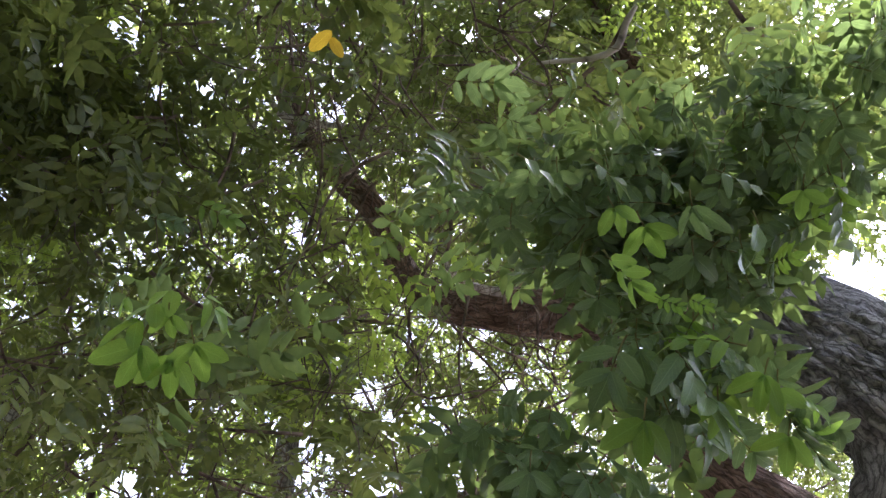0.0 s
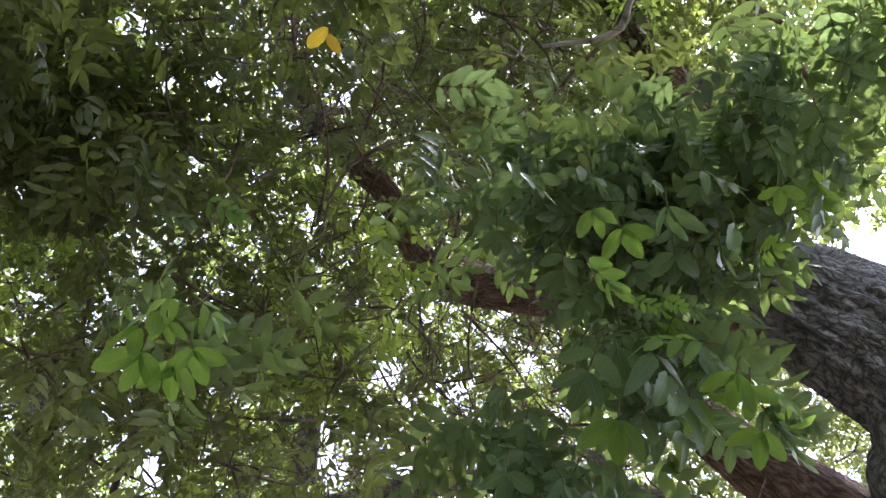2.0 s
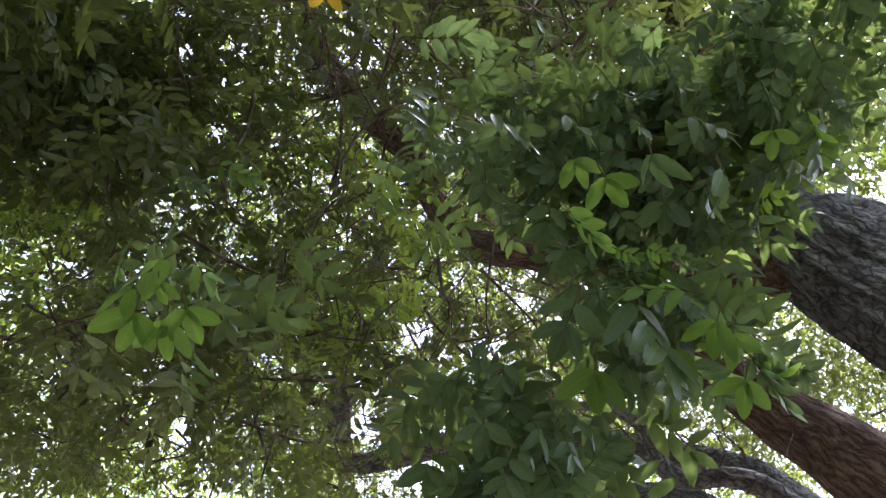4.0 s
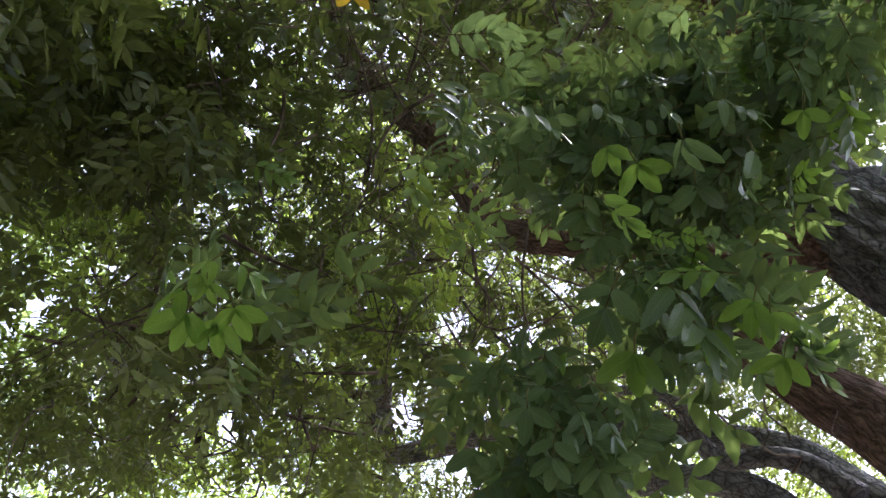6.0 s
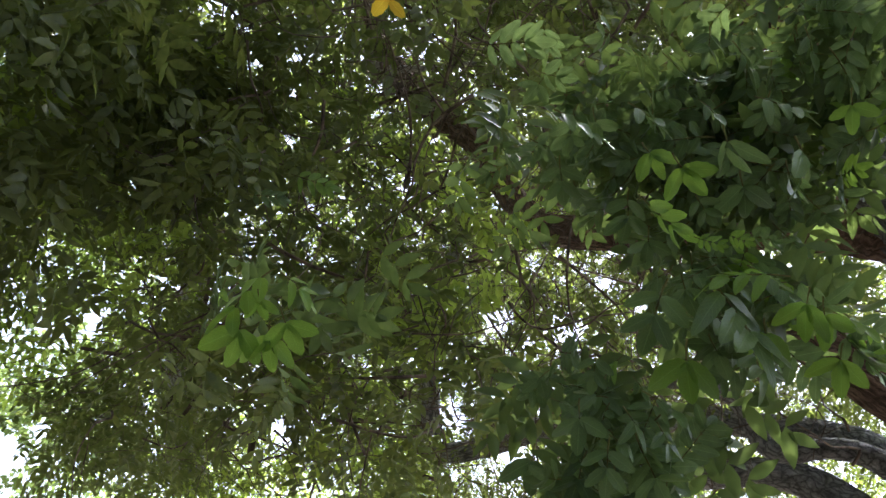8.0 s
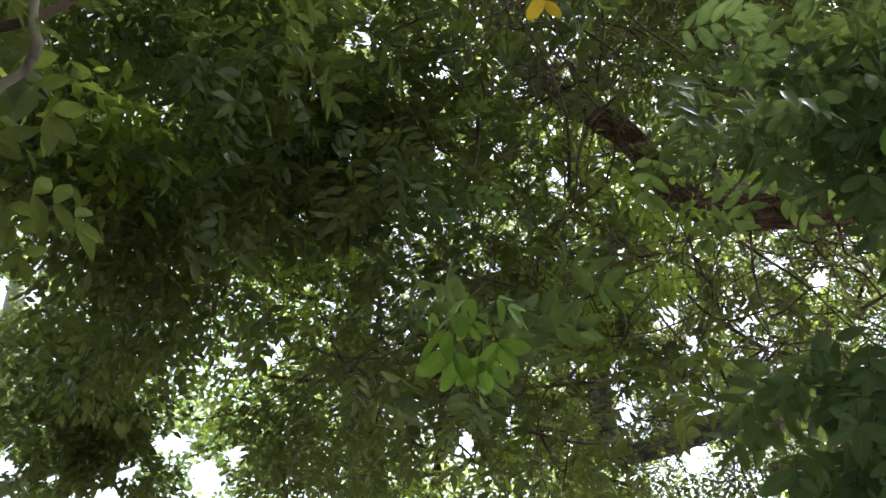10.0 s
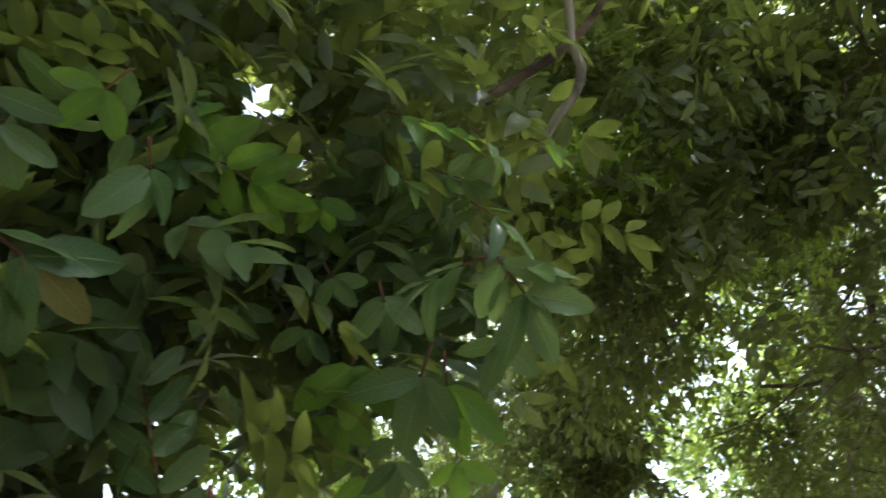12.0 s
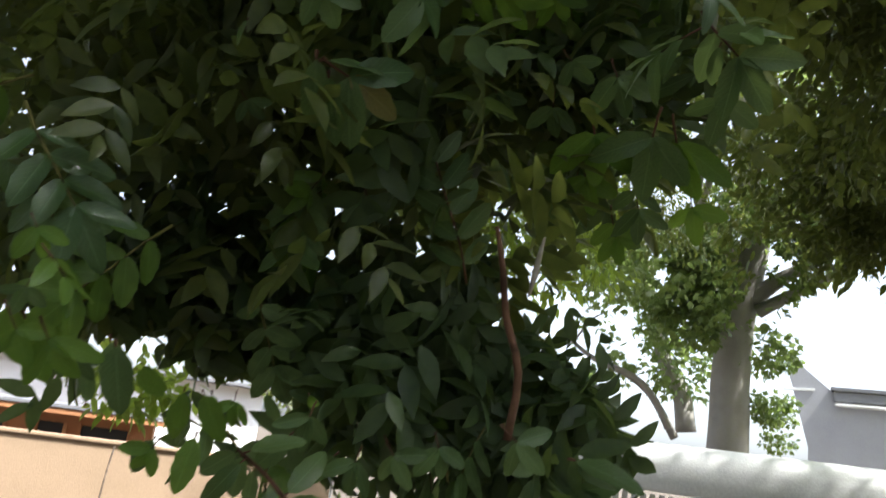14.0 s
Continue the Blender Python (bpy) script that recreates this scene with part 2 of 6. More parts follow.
def tube_arrays(points, sides, step, furrow=0.0, lumps=0.0, seed=0):
    """A limb's skin: rings round a smooth curve, with furrows along it and lumps; closed at both ends."""
    c = spline(points, step)
    n = len(c)
    tangent = np.gradient(c[:, :3], axis=0)
    tangent /= np.linalg.norm(tangent, axis=1, keepdims=True) + 1e-9
    ref = np.array([0.3, 0.2, 1.0]) if abs(tangent[:, 2]).mean() < 0.8 else np.array([1.0, 0.3, 0.1])
    side = np.cross(tangent, ref)
    side /= np.linalg.norm(side, axis=1, keepdims=True) + 1e-9
    other = np.cross(tangent, side)
    along = np.concatenate([[0], np.cumsum(np.linalg.norm(np.diff(c[:, :3], axis=0), axis=1))])
    ang = np.arange(sides + 1) / sides * 2 * math.pi
    radius = np.repeat(c[:, 3:4], sides + 1, 1)
    if furrow or lumps:
        for i in range(n):
            for k in range(sides):
                x, y = math.cos(ang[k]), math.sin(ang[k])
                bark = noise.noise((x * 5.5 + seed, y * 5.5, along[i] * 2.2 + 3 * noise.noise((x * 1.5, y * 1.5, along[i] * 1.2))))
                fine = noise.noise((x * 12 + seed, y * 12, along[i] * 7.0))
                lump = noise.noise((x * 0.9, y * 0.9 + seed, along[i] * 1.6))
                split = abs(noise.noise((x * 9 + seed, y * 9 + 0.5 * bark, along[i] * 2.6))) if furrow > 0.04 else 1.0
                radius[i, k] *= 1 + furrow * (1.0 * bark + 0.5 * fine - 0.9 * max(0.0, 1 - split / 0.16)) + lumps * lump
        radius[:, sides] = radius[:, 0]
    ring = c[:, None, :3] + radius[..., None] * (np.cos(ang)[None, :, None] * side[:, None] + np.sin(ang)[None, :, None] * other[:, None])
    verts = ring.reshape(-1, 3)
    i, k = np.meshgrid(np.arange(n - 1), np.arange(sides), indexing="ij")
    a = (i * (sides + 1) + k).ravel()
    quads = np.stack([a, a + 1, a + sides + 2, a + sides + 1], 1)
    circ = 2 * math.pi * c[:, 3].mean()
    uv = np.stack([np.repeat(ang[None] / (2 * math.pi) * max(circ, 0.02), n, 0).ravel(), np.repeat(along[:, None], sides + 1, 1).ravel()], 1)
    caps = [np.concatenate([verts, c[:1, :3], c[-1:, :3]]), np.concatenate([uv, [[0, 0], [0, along[-1]]]])]
    k = np.arange(sides)
    base, tip = len(verts), len(verts) + 1
    last = (n - 1) * (sides + 1)
    tris = np.concatenate([np.stack([k + 1, k, np.full(sides, base)], 1), np.stack([last + k, last + k + 1, np.full(sides, tip)], 1)])
    return caps[0], quads, tris, caps[1]


def limb(name, parent, points, material, sides=20, step=0.05, furrow=0.0, lumps=0.0, label="", seed=0):
    v, q, t, uv = tube_arrays(points, sides, step, furrow, lumps, seed)
    ob = new(name, mesh_of(name, v, [q, t], [material], uv))
    hang(ob, parent)
    return tagged(ob, label)


def joined_tubes(name, parent, paths, material, sides=5, step=0.08):
    """Many thin twigs in one mesh."""
    vs, qs, ts, us, n = [], [], [], [], 0
    for path in paths:
        v, q, t, uv = tube_arrays(path, sides, step)
        vs.append(v), qs.append(q + n), ts.append(t + n), us.append(uv)
        n += len(v)
    ob = new(name, mesh_of(name, np.concatenate(vs), [np.concatenate(qs), np.concatenate(ts)], [material], np.concatenate(us)))
    return tagged(hang(ob, parent), kind="stuff")


# ---- leaves ----
def leaflet_arrays(rng, width=0.40, droop=0.16, fold=0.22):
    """One ovate pointed leaflet, 1 long along y, face up; finely toothed, folded along the midrib and bent down."""
    v = np.array([0.0, 0.08, 0.2, 0.34, 0.48, 0.62, 0.75, 0.86, 0.94, 1.0])
    half = width / 2 * np.sin(np.pi * v**0.90) ** 0.58
    half[0] = half[-1] = 0.004
    half *= 1 + 0.05 * np.where(np.arange(len(v)) % 2, 1, -1)
    twist, bend = rng.uniform(-0.25, 0.25), rng.uniform(0.5, 1.5)
    verts, uv = [], []
    for y, h in zip(v, half):
        for s in (-1, -0.5, 0, 0.5, 1):
            x = s * h
            z = fold * abs(x) * (1 - 0.5 * y) - droop * bend * y * y + twist * x * y + 0.018 * math.sin(9 * y + 2 * s) * abs(s)
            verts.append((x + 0.05 * y * y * twist, y, z))
            uv.append((0.5 + 0.5 * s, y))
    n = len(v)
    i, k = np.meshgrid(np.arange(n - 1), np.arange(4), indexing="ij")
    a = (i * 5 + k).ravel()
    return np.array(verts), np.stack([a, a + 1, a + 6, a + 5], 1), np.array(uv)


def placed(v, m):
    return v @ np.array(m.to_3x3()).T + np.array(m.translation)


def pinnate_layout(rng, pairs, leaf_len):
    """Rachis curve and the poses of its leaflets, for a compound leaf about 1.6 to 3 leaflets long."""
    gap = leaf_len * rng.uniform(0.42, 0.52)
    start = leaf_len * (rng.uniform(0.35, 0.6) if pairs else 0.12)
    length = start + gap * max(pairs - 1, 0)
    sag = rng.uniform(0.05, 0.22)
    def on(y):
        return Vector((0.02 * length * math.sin(5 * y / length), y, -sag * length * (y / length) ** 2))
    poses = []
    for i in range(pairs):
        y = start + gap * i
        size = leaf_len * (0.72 + 0.3 * math.sin(math.pi * (i + 0.8) / (pairs + 0.6))) * rng.uniform(0.9, 1.1)
        for s in (-1, 1):
            turn = Euler((rng.uniform(-0.35, 0.05), s * rng.uniform(-0.1, 0.35), -s * radians(rng.uniform(48, 68) - 14 * i / pairs))).to_matrix().to_4x4()
            poses.append(Matrix.Translation(on(y)) @ turn @ Matrix.Diagonal((size, size, size, 1)))
    end = on(length)
    turn = Euler((rng.uniform(-0.5, -0.1), rng.uniform(-0.2, 0.2), rng.uniform(-0.15, 0.15))).to_matrix().to_4x4()
    poses.append(Matrix.Translation(end) @ turn @ Matrix.Diagonal((leaf_len * 1.05,) * 3 + (1,)))
    curve = [(*on(length * u), 0.0016 - 0.0007 * u) for u in (0, 0.33, 0.66, 1)]
    return curve, poses, length + leaf_len


leaf_rng = np.random.default_rng(11)
LEAFLETS = [leaflet_arrays(leaf_rng, w, d, f) for w, d, f in ((0.44, 0.10, 0.25), (0.40, 0.22, 0.35), (0.48, 0.06, 0.3), (0.40, 0.42, 0.5), (0.46, 0.16, 0.15), (0.36, 0.55, 0.3), (0.43, -0.12, 0.45), (0.42, 0.28, 0.2))]
BLADES = {}


def blade(material, k):
    """Mesh of a single leaflet, shared by all alike."""
    if (material.name, k) not in BLADES:
        v, q, uv = LEAFLETS[k]
        BLADES[material.name, k] = mesh_of("leaflet", v, q, [material], uv)
    return BLADES[material.name, k]


FANS = {}


def fan(material, pairs, k):
    """Mesh of a whole compound leaf: stalk and leaflets, shared by all alike."""
    key = (material.name, pairs, k)
    if key not in FANS:
        rng = np.random.default_rng(100 + 10 * pairs + k)
        curve, poses, length = pinnate_layout(rng, pairs, 0.051)
        v, q, t, uv = tube_arrays(curve, 5, 0.02)
        vs, quads, uvs, n = [v], [q], [uv], len(v)
        slots = [1] * len(q)
        for m in poses:
            lv, lq, luv = LEAFLETS[int(rng.integers(8))]
            vs.append(placed(lv, m)), quads.append(lq + n), uvs.append(luv)
            slots += [0] * len(lq)
            n += len(lv)
        FANS[key] = mesh_of("compound_leaf", np.concatenate(vs), np.concatenate(quads), [material, RACHIS], np.concatenate(uvs), slots=slots), length
    return FANS[key]


def frame_of(base, tip, face):
    y = (Vector(tip) - Vector(base)).normalized()
    f = Vector(face)
    z = (f - y * f.dot(y)).normalized()
    m = Matrix((y.cross(z), y, z)).transposed().to_4x4()
    m.translation = base
    return m


def leaf(parent, base, tip, face, material=None, pairs=3, k=0, label=""):
    """A compound leaf from base to the end of its last leaflet, showing its face that way."""
    me, length = fan(material or LEAF, pairs, k)
    s = (Vector(tip) - Vector(base)).length / length
    ob = hang(new("compound_leaf", me), parent)
    ob.matrix_basis = frame_of(base, tip, face) @ Matrix.Diagonal((s, s, s, 1))
    return tagged(ob, label)


def split_leaf(parent, base, tip, face, material=None, pairs=3, k=0, label="", stalk=None):
    """The same for a leaf close by: the stalk is the part, each leaflet a piece of its own."""
    rng = np.random.default_rng(500 + 10 * pairs + k)
    curve, poses, length = pinnate_layout(rng, pairs, 0.058)
    v, q, t, uv = tube_arrays(curve, 6, 0.01)
    ob = hang(new("compound_leaf", mesh_of("leaf_stalk", v, [q, t], [stalk or RACHIS], uv)), parent)
    s = (Vector(tip) - Vector(base)).length / length
    ob.matrix_basis = frame_of(base, tip, face) @ Matrix.Diagonal((s, s, s, 1))
    for i, m in enumerate(poses):
        coat = material[i % len(material)] if isinstance(material, tuple) else material or LEAF
        piece = new("leaflet", blade(coat, (3 * i + 5 * k) % 8))
        piece.parent = ob
        piece.matrix_basis = m
    return tagged(ob, label)


def bough(parent, centre, spread, count, seed, materials, size=(0.7, 1.05), droop=0.5, face=(0, 0, 1)):
    """Compound leaves at the ends of a leafy bough, hanging unevenly."""
    rng = np.random.default_rng(seed)
    for i in range(count):
        base = np.array(centre) + rng.normal(0, 1, 3) * np.array(spread) * 0.6
        way = rng.normal(0, 1, 3)
        way[2] = way[2] * 0.5 - droop
        way /= np.linalg.norm(way)
        f = np.array(face) + rng.normal(0, 0.65, 3)
        if not clear(base + np.array([[0.03], [0.07], [0.11]]) * way).all():
            continue
        mat, pairs, k = materials[int(rng.integers(len(materials)))], int(rng.integers(2, 5)), int(rng.integers(3))
        reach = fan(mat, pairs, k)[1] * rng.uniform(*size)
        leaf(parent, tuple(base), tuple(base + way * reach), tuple(f), mat, pairs, k)


HEX = np.array([(0, 0, 0), (-0.19, 0.33, 0.05), (0.19, 0.33, 0.05), (-0.15, 0.7, 0.0), (0.15, 0.7, 0.0), (0, 1, -0.12)])
HEX_FACES = np.array([(0, 2, 1), (1, 2, 4), (1, 4, 3), (3, 4, 5)])
MID = np.array([(s * h, y, 0.3 * h * abs(s) - 0.16 * y * y + 0.02 * s * y) for y, h in ((0, 0.012), (0.16, 0.13), (0.4, 0.2), (0.68, 0.155), (0.86, 0.075), (1, 0.004)) for s in (-1, 0, 1)])
MID_FACES = np.array([(3 * i + k, 3 * i + k + 1, 3 * i + k + 4, 3 * i + k + 3) for i in range(5) for k in range(2)])
LOBED = np.array([(0, 0, 0), (-0.3, 0.12, 0.04), (0.3, 0.12, 0.04), (-0.52, 0.55, -0.05), (0.52, 0.55, -0.05), (-0.2, 0.55, 0.02), (0.2, 0.55, 0.02), (0, 1.0, -0.12)])
LOBED_FACES = np.array([(0, 2, 1), (1, 2, 6), (1, 6, 5), (1, 5, 3), (2, 4, 6), (5, 6, 7)])


def unit(a):
    return a / (np.linalg.norm(a, axis=-1, keepdims=True) + 1e-9)


def blades_mesh(name, base, way, face, size, shape, faces, material):
    """All leaves at once: an array of bases, directions, faces and sizes, as one mesh."""
    y = unit(way)
    z = unit(face - y * (face * y).sum(-1, keepdims=True))
    x = np.cross(y, z)
    v = base[:, None] + size[:, None, None] * (shape[None, :, :1] * x[:, None] + shape[None, :, 1:2] * y[:, None] + shape[None, :, 2:] * z[:, None])
    f = faces[None] + (np.arange(len(base)) * len(shape))[:, None, None]
    return mesh_of(name, v.reshape(-1, 3), f.reshape(-1, faces.shape[1]), [material], smooth=len(shape) > 8)


def pinnate_crown(name, parent, base, way, face, rng, material, leaf_len=0.05, pairs=3, shape=HEX, faces=HEX_FACES, trim=False):
    """Compound leaves past counting, 2 * pairs + 1 leaflets each, as one mesh."""
    y = unit(way)
    z = unit(face - y * (face * y).sum(-1, keepdims=True))
    x = np.cross(y, z)
    length = leaf_len * rng.uniform(0.8, 1.2, len(base))
    b, w, f, s = [], [], [], []
    for i in range(2 * pairs + 1):
        side = 0 if i == 2 * pairs else (-1 if i % 2 else 1)
        row = pairs if i == 2 * pairs else i // 2
        reach = (0.6 + 0.5 * row - (0.5 if side == 0 else 0)) * length
        b.append(base + y * reach[:, None] - np.array([0, 0, 1]) * (0.12 * reach * row)[:, None])
        angle = np.radians(rng.uniform(45, 70, len(base))) * side
        w.append(y * np.cos(angle)[:, None] + x * np.sin(angle)[:, None] - z * rng.uniform(0.0, 0.5, len(base))[:, None])
        f.append(z + x * rng.normal(0, 0.25, len(base))[:, None] + y * rng.normal(0, 0.2, len(base))[:, None])
        s.append(length * rng.uniform(0.8, 1.15, len(base)))
    b, w, f, s = np.concatenate(b), np.concatenate(w), np.concatenate(f), np.concatenate(s)
    ok = np.ones(len(b), bool)
    for along in (0.15, 0.5, 0.85) if trim else ():
        ok &= clear(b + along * s[:, None] * unit(w))
    me = blades_mesh(name, b[ok], w[ok], f[ok], s[ok], shape, faces, material)
    ob = new(name, me)
    return tagged(hang(ob, parent), kind="stuff")


EYE = np.array([0.0, 0.0, 1.6])
# small gaps in the crown: places on their axes, half angle, nearest and farthest leaf that they clear
GAPS = []


def gap(axis, half, near=2.0, far=99.0):
    GAPS.append((axis, 0.95 * half, near, far))


gap((-0.57, 5.30, 4.35), 1.3)
gap((-0.09, 5.38, 4.25), 1.3)
gap((-0.99, 5.41, 3.99), 1.3)
gap((-1.23, 5.31, 4.10), 1.0)
gap((-0.59, 5.53, 3.86), 1.1)
gap((-0.46, 5.60, 3.71), 1.3)
gap((-1.08, 5.51, 3.72), 1.3)
gap((-2.15, 5.24, 3.57), 1.4)
gap((-0.39, 5.41, 4.16), 0.8)
gap((-2.28, 3.33, 6.04), 0.6)
gap((-0.89, 4.00, 5.98), 0.5)
gap((-1.51, 4.31, 5.49), 0.6)
gap((0.63, 4.71, 5.26), 0.8)
gap((-0.55, 5.27, 4.36), 1.2)
gap((-0.03, 5.35, 4.25), 1.2)
gap((-0.96, 5.51, 3.67), 1.3)
gap((-0.59, 5.65, 3.41), 1.3)
gap((-0.85, 5.41, 3.96), 1.0)
gap((-2.06, 5.24, 3.58), 1.2)
gap((-1.09, 4.58, 5.29), 1.0)
gap((-2.20, 3.29, 6.11), 1.2)
gap((-0.83, 3.99, 6.00), 1.2)
gap((-4.58, 2.89, 4.16), 1.3, 2, 6.6)
gap((-3.78, 4.32, 3.23), 1.3)
gap((-4.00, 4.05, 3.43), 0.9)
gap((-0.40, 3.67, 6.33), 0.7)
gap((0.18, 3.59, 6.40), 0.7)
gap((0.72, 3.45, 6.46), 0.7)
gap((-0.79, 5.00, 4.82), 0.7)
gap((-0.27, 5.13, 4.70), 0.8)
gap((0.25, 5.22, 4.55), 0.8)
gap((0.50, 5.30, 4.36), 0.8)
gap((0.08, 5.49, 4.03), 0.9)
gap((-1.51, 5.18, 4.24), 0.7)
gap((-1.81, 5.31, 3.73), 0.8)
gap((-0.83, 5.17, 4.52), 0.6)
gap((0.33, 5.10, 4.74), 0.7)
gap((-2.60, 3.37, 5.78), 0.9)
gap((-1.91, 4.10, 5.44), 0.8)
gap((-1.69, 3.71, 5.91), 0.9)
gap((-2.95, 3.89, 5.03), 0.8)
gap((-2.01, 3.66, 5.83), 0.8)
gap((-2.49, 3.82, 5.43), 0.7)
gap((-2.57, 3.02, 6.07), 0.8)
gap((-2.42, 4.24, 4.99), 0.8)
gap((-3.27, 3.43, 5.26), 0.7)
gap((-3.31, 4.26, 4.15), 1.3)
gap((-2.83, 4.71, 3.87), 1.0)
gap((2.79, 4.30, 4.73), 1.6)
gap((2.87, 4.38, 4.53), 1.3)
gap((2.74, 4.42, 4.60), 1.0)
gap((-0.92, 3.29, 5.25), 1.9, 1.9, 4.6)
gap((-0.78, 3.44, 5.14), 2.0, 1.9, 4.6)
gap((-0.65, 3.59, 5.02), 2.0, 1.9, 4.6)
gap((-0.50, 3.73, 4.90), 1.9, 1.9, 4.6)
gap((-0.34, 3.84, 4.78), 1.7, 1.9, 4.6)
gap((0.17, 4.17, 4.35), 1.5, 1.9, 4.4)
gap((0.39, 4.17, 4.33), 1.5, 1.9, 4.4)
gap((0.60, 4.16, 4.31), 1.4, 1.9, 4.4)
gap((-3.78, 4.31, 3.27), 1.3)
gap((-3.91, 4.13, 3.44), 1.0)
gap((-3.61, 4.40, 3.40), 1.0)
gap((-3.74, 4.35, 3.18), 1.2)
gap((-0.79, 4.63, 3.17), 1.3, 1.9, 5.2)
gap((-0.63, 4.65, 3.19), 1.3, 1.9, 5.2)
gap((-0.46, 4.66, 3.23), 1.3, 1.9, 5.2)
gap((-0.29, 4.65, 3.29), 1.3, 1.9, 5.2)
gap((-0.13, 4.64, 3.34), 1.3, 1.9, 5.2)
gap((0.01, 3.27, 3.85), 1.3, 1.9, 3.9)
gap((0.16, 3.28, 3.84), 1.3, 1.9, 3.9)
gap((0.30, 3.28, 3.81), 1.3, 1.9, 3.9)
gap((-6.34, 4.42, 3.68), 2.0, 3, 8.35)
gap((-6.37, 4.49, 3.42), 2.0, 3, 8.35)
gap((-6.46, 4.46, 3.16), 1.9, 3, 8.35)
gap((-6.54, 4.44, 2.90), 1.9, 3, 8.35)
gap((-6.13, 3.85, 5.01), 1.5, 4, 99)
gap((-6.27, 3.69, 4.94), 1.1, 4, 99)
gap((-5.97, 4.02, 5.08), 0.9, 4, 99)
gap((-7.09, 3.49, 3.02), 1.3, 3, 99)
gap((-7.25, 3.28, 2.70), 1.8, 3, 99)
gap((-7.08, 3.61, 2.73), 1.3, 3, 99)
gap((-7.36, 3.10, 2.47), 1.5, 3, 99)
gap((-7.24, 3.41, 2.29), 1.6, 3, 99)
gap((-6.19, 4.65, 3.63), 0.9, 4, 99)
gap((-6.85, 3.72, 3.50), 0.7, 4, 99)
gap((-5.71, 5.22, 3.57), 1.3, 3, 99)
gap((-5.90, 5.07, 3.43), 1.2, 3, 99)
gap((-5.57, 5.28, 3.79), 1.0, 3, 99)
gap((-6.01, 4.85, 3.68), 0.6, 3, 99)
gap((-6.04, 4.64, 4.03), 0.5, 3, 99)
gap((-6.29, 4.56, 3.50), 0.6, 3, 99)
gap((-5.78, 4.85, 4.22), 0.5, 3, 99)
gap((-6.35, 4.57, 3.32), 0.7, 3, 99)
# and in the low skirt, seen from where the walk ends
END = np.array([-0.087, -0.100, 1.565])
LOW_GAPS = []


def low_gap(axis, half, far=99.0):
    LOW_GAPS.append((axis, half, far))


low_gap((-0.961, -0.251, 2.027), 0.44)
low_gap((-0.972, -0.241, 2.008), 0.40)
low_gap((-1.010, -0.268, 1.910), 0.55)
low_gap((-1.019, -0.272, 1.883), 0.52)
low_gap((-1.048, -0.205, 1.822), 0.60)
low_gap((-1.050, -0.224, 1.805), 0.52)
low_gap((-1.058, -0.197, 1.783), 0.44)
low_gap((-1.066, -0.103, 1.769), 0.52)
low_gap((-1.065, -0.076, 1.773), 0.55)
low_gap((-1.068, -0.065, 1.754), 0.44)
low_gap((-1.016, -0.013, 1.925), 0.44)
low_gap((-1.039, 0.013, 1.849), 0.52)
low_gap((-1.049, 0.032, 1.803), 0.44)
low_gap((-1.047, -0.079, 1.844), 0.44)
low_gap((-1.069, -0.031, 1.738), 0.44)
low_gap((-0.884, 0.039, 2.153), 0.46)
low_gap((-0.864, 0.087, 2.167), 0.77)
low_gap((-0.853, 0.108, 2.174), 0.55)
low_gap((-0.896, 0.052, 2.132), 0.46)
low_gap((-1.023, -0.005, 1.903), 0.40)
low_gap((-0.926, 0.208, 2.013), 0.40)
low_gap((-0.989, 0.038, 1.974), 0.46)
low_gap((-1.019, -0.321, 1.851), 0.40)
low_gap((-1.076, -0.074, 1.711), 0.40)
low_gap((-0.998, -0.261, 1.944), 0.52)
low_gap((-1.032, -0.295, 1.829), 0.44)
low_gap((-1.053, 0.115, 1.708), 0.40)
low_gap((-1.037, 0.196, 1.668), 0.40)
low_gap((-1.006, 0.051, 1.928), 0.44)
low_gap((-0.839, 0.037, 2.209), 1.6)
low_gap((-0.831, 0.017, 2.223), 0.52)
low_gap((-0.822, 0.049, 2.226), 0.46)
low_gap((-0.859, 0.108, 2.166), 0.66)
low_gap((-0.836, 0.114, 2.192), 0.55)
low_gap((-0.833, 0.001, 2.223), 0.60)
low_gap((-0.996, -0.288, 1.936), 0.51)
low_gap((-1.006, -0.261, 1.925), 0.51)
low_gap((-1.033, -0.318, 1.807), 0.44)
low_gap((-1.032, -0.300, 1.824), 0.39)
low_gap((-1.064, -0.212, 1.747), 0.39)
low_gap((-1.058, -0.194, 1.784), 0.44)
low_gap((-1.060, -0.118, 1.794), 0.44)
low_gap((-1.040, 0.154, 1.733), 0.44)
low_gap((-1.029, 0.183, 1.743), 0.47)
low_gap((-1.057, 0.047, 1.759), 0.39)
low_gap((-1.075, -0.004, 1.686), 0.39)
low_gap((-1.069, 0.059, 1.667), 0.39)
low_gap((-1.003, -0.162, 1.961), 0.36)
low_gap((-0.913, -0.414, 2.034), 0.44)
low_gap((-0.934, -0.350, 2.033), 0.39)
low_gap((-0.962, -0.024, 2.043), 0.36)
low_gap((-0.920, 0.028, 2.103), 0.39)
low_gap((-0.843, 0.123, 2.180), 0.55)
low_gap((-0.884, 0.073, 2.143), 0.51)
low_gap((-0.872, 0.045, 2.168), 0.51)
low_gap((-0.871, 0.105, 2.152), 0.47)
low_gap((-1.063, -0.319, 1.566), 1.6, 2.0)
low_gap((-1.067, -0.298, 1.580), 1.4, 2.0)
low_gap((-1.073, -0.267, 1.569), 1.4, 2.0)
low_gap((-1.082, -0.197, 1.578), 1.0, 2.0)
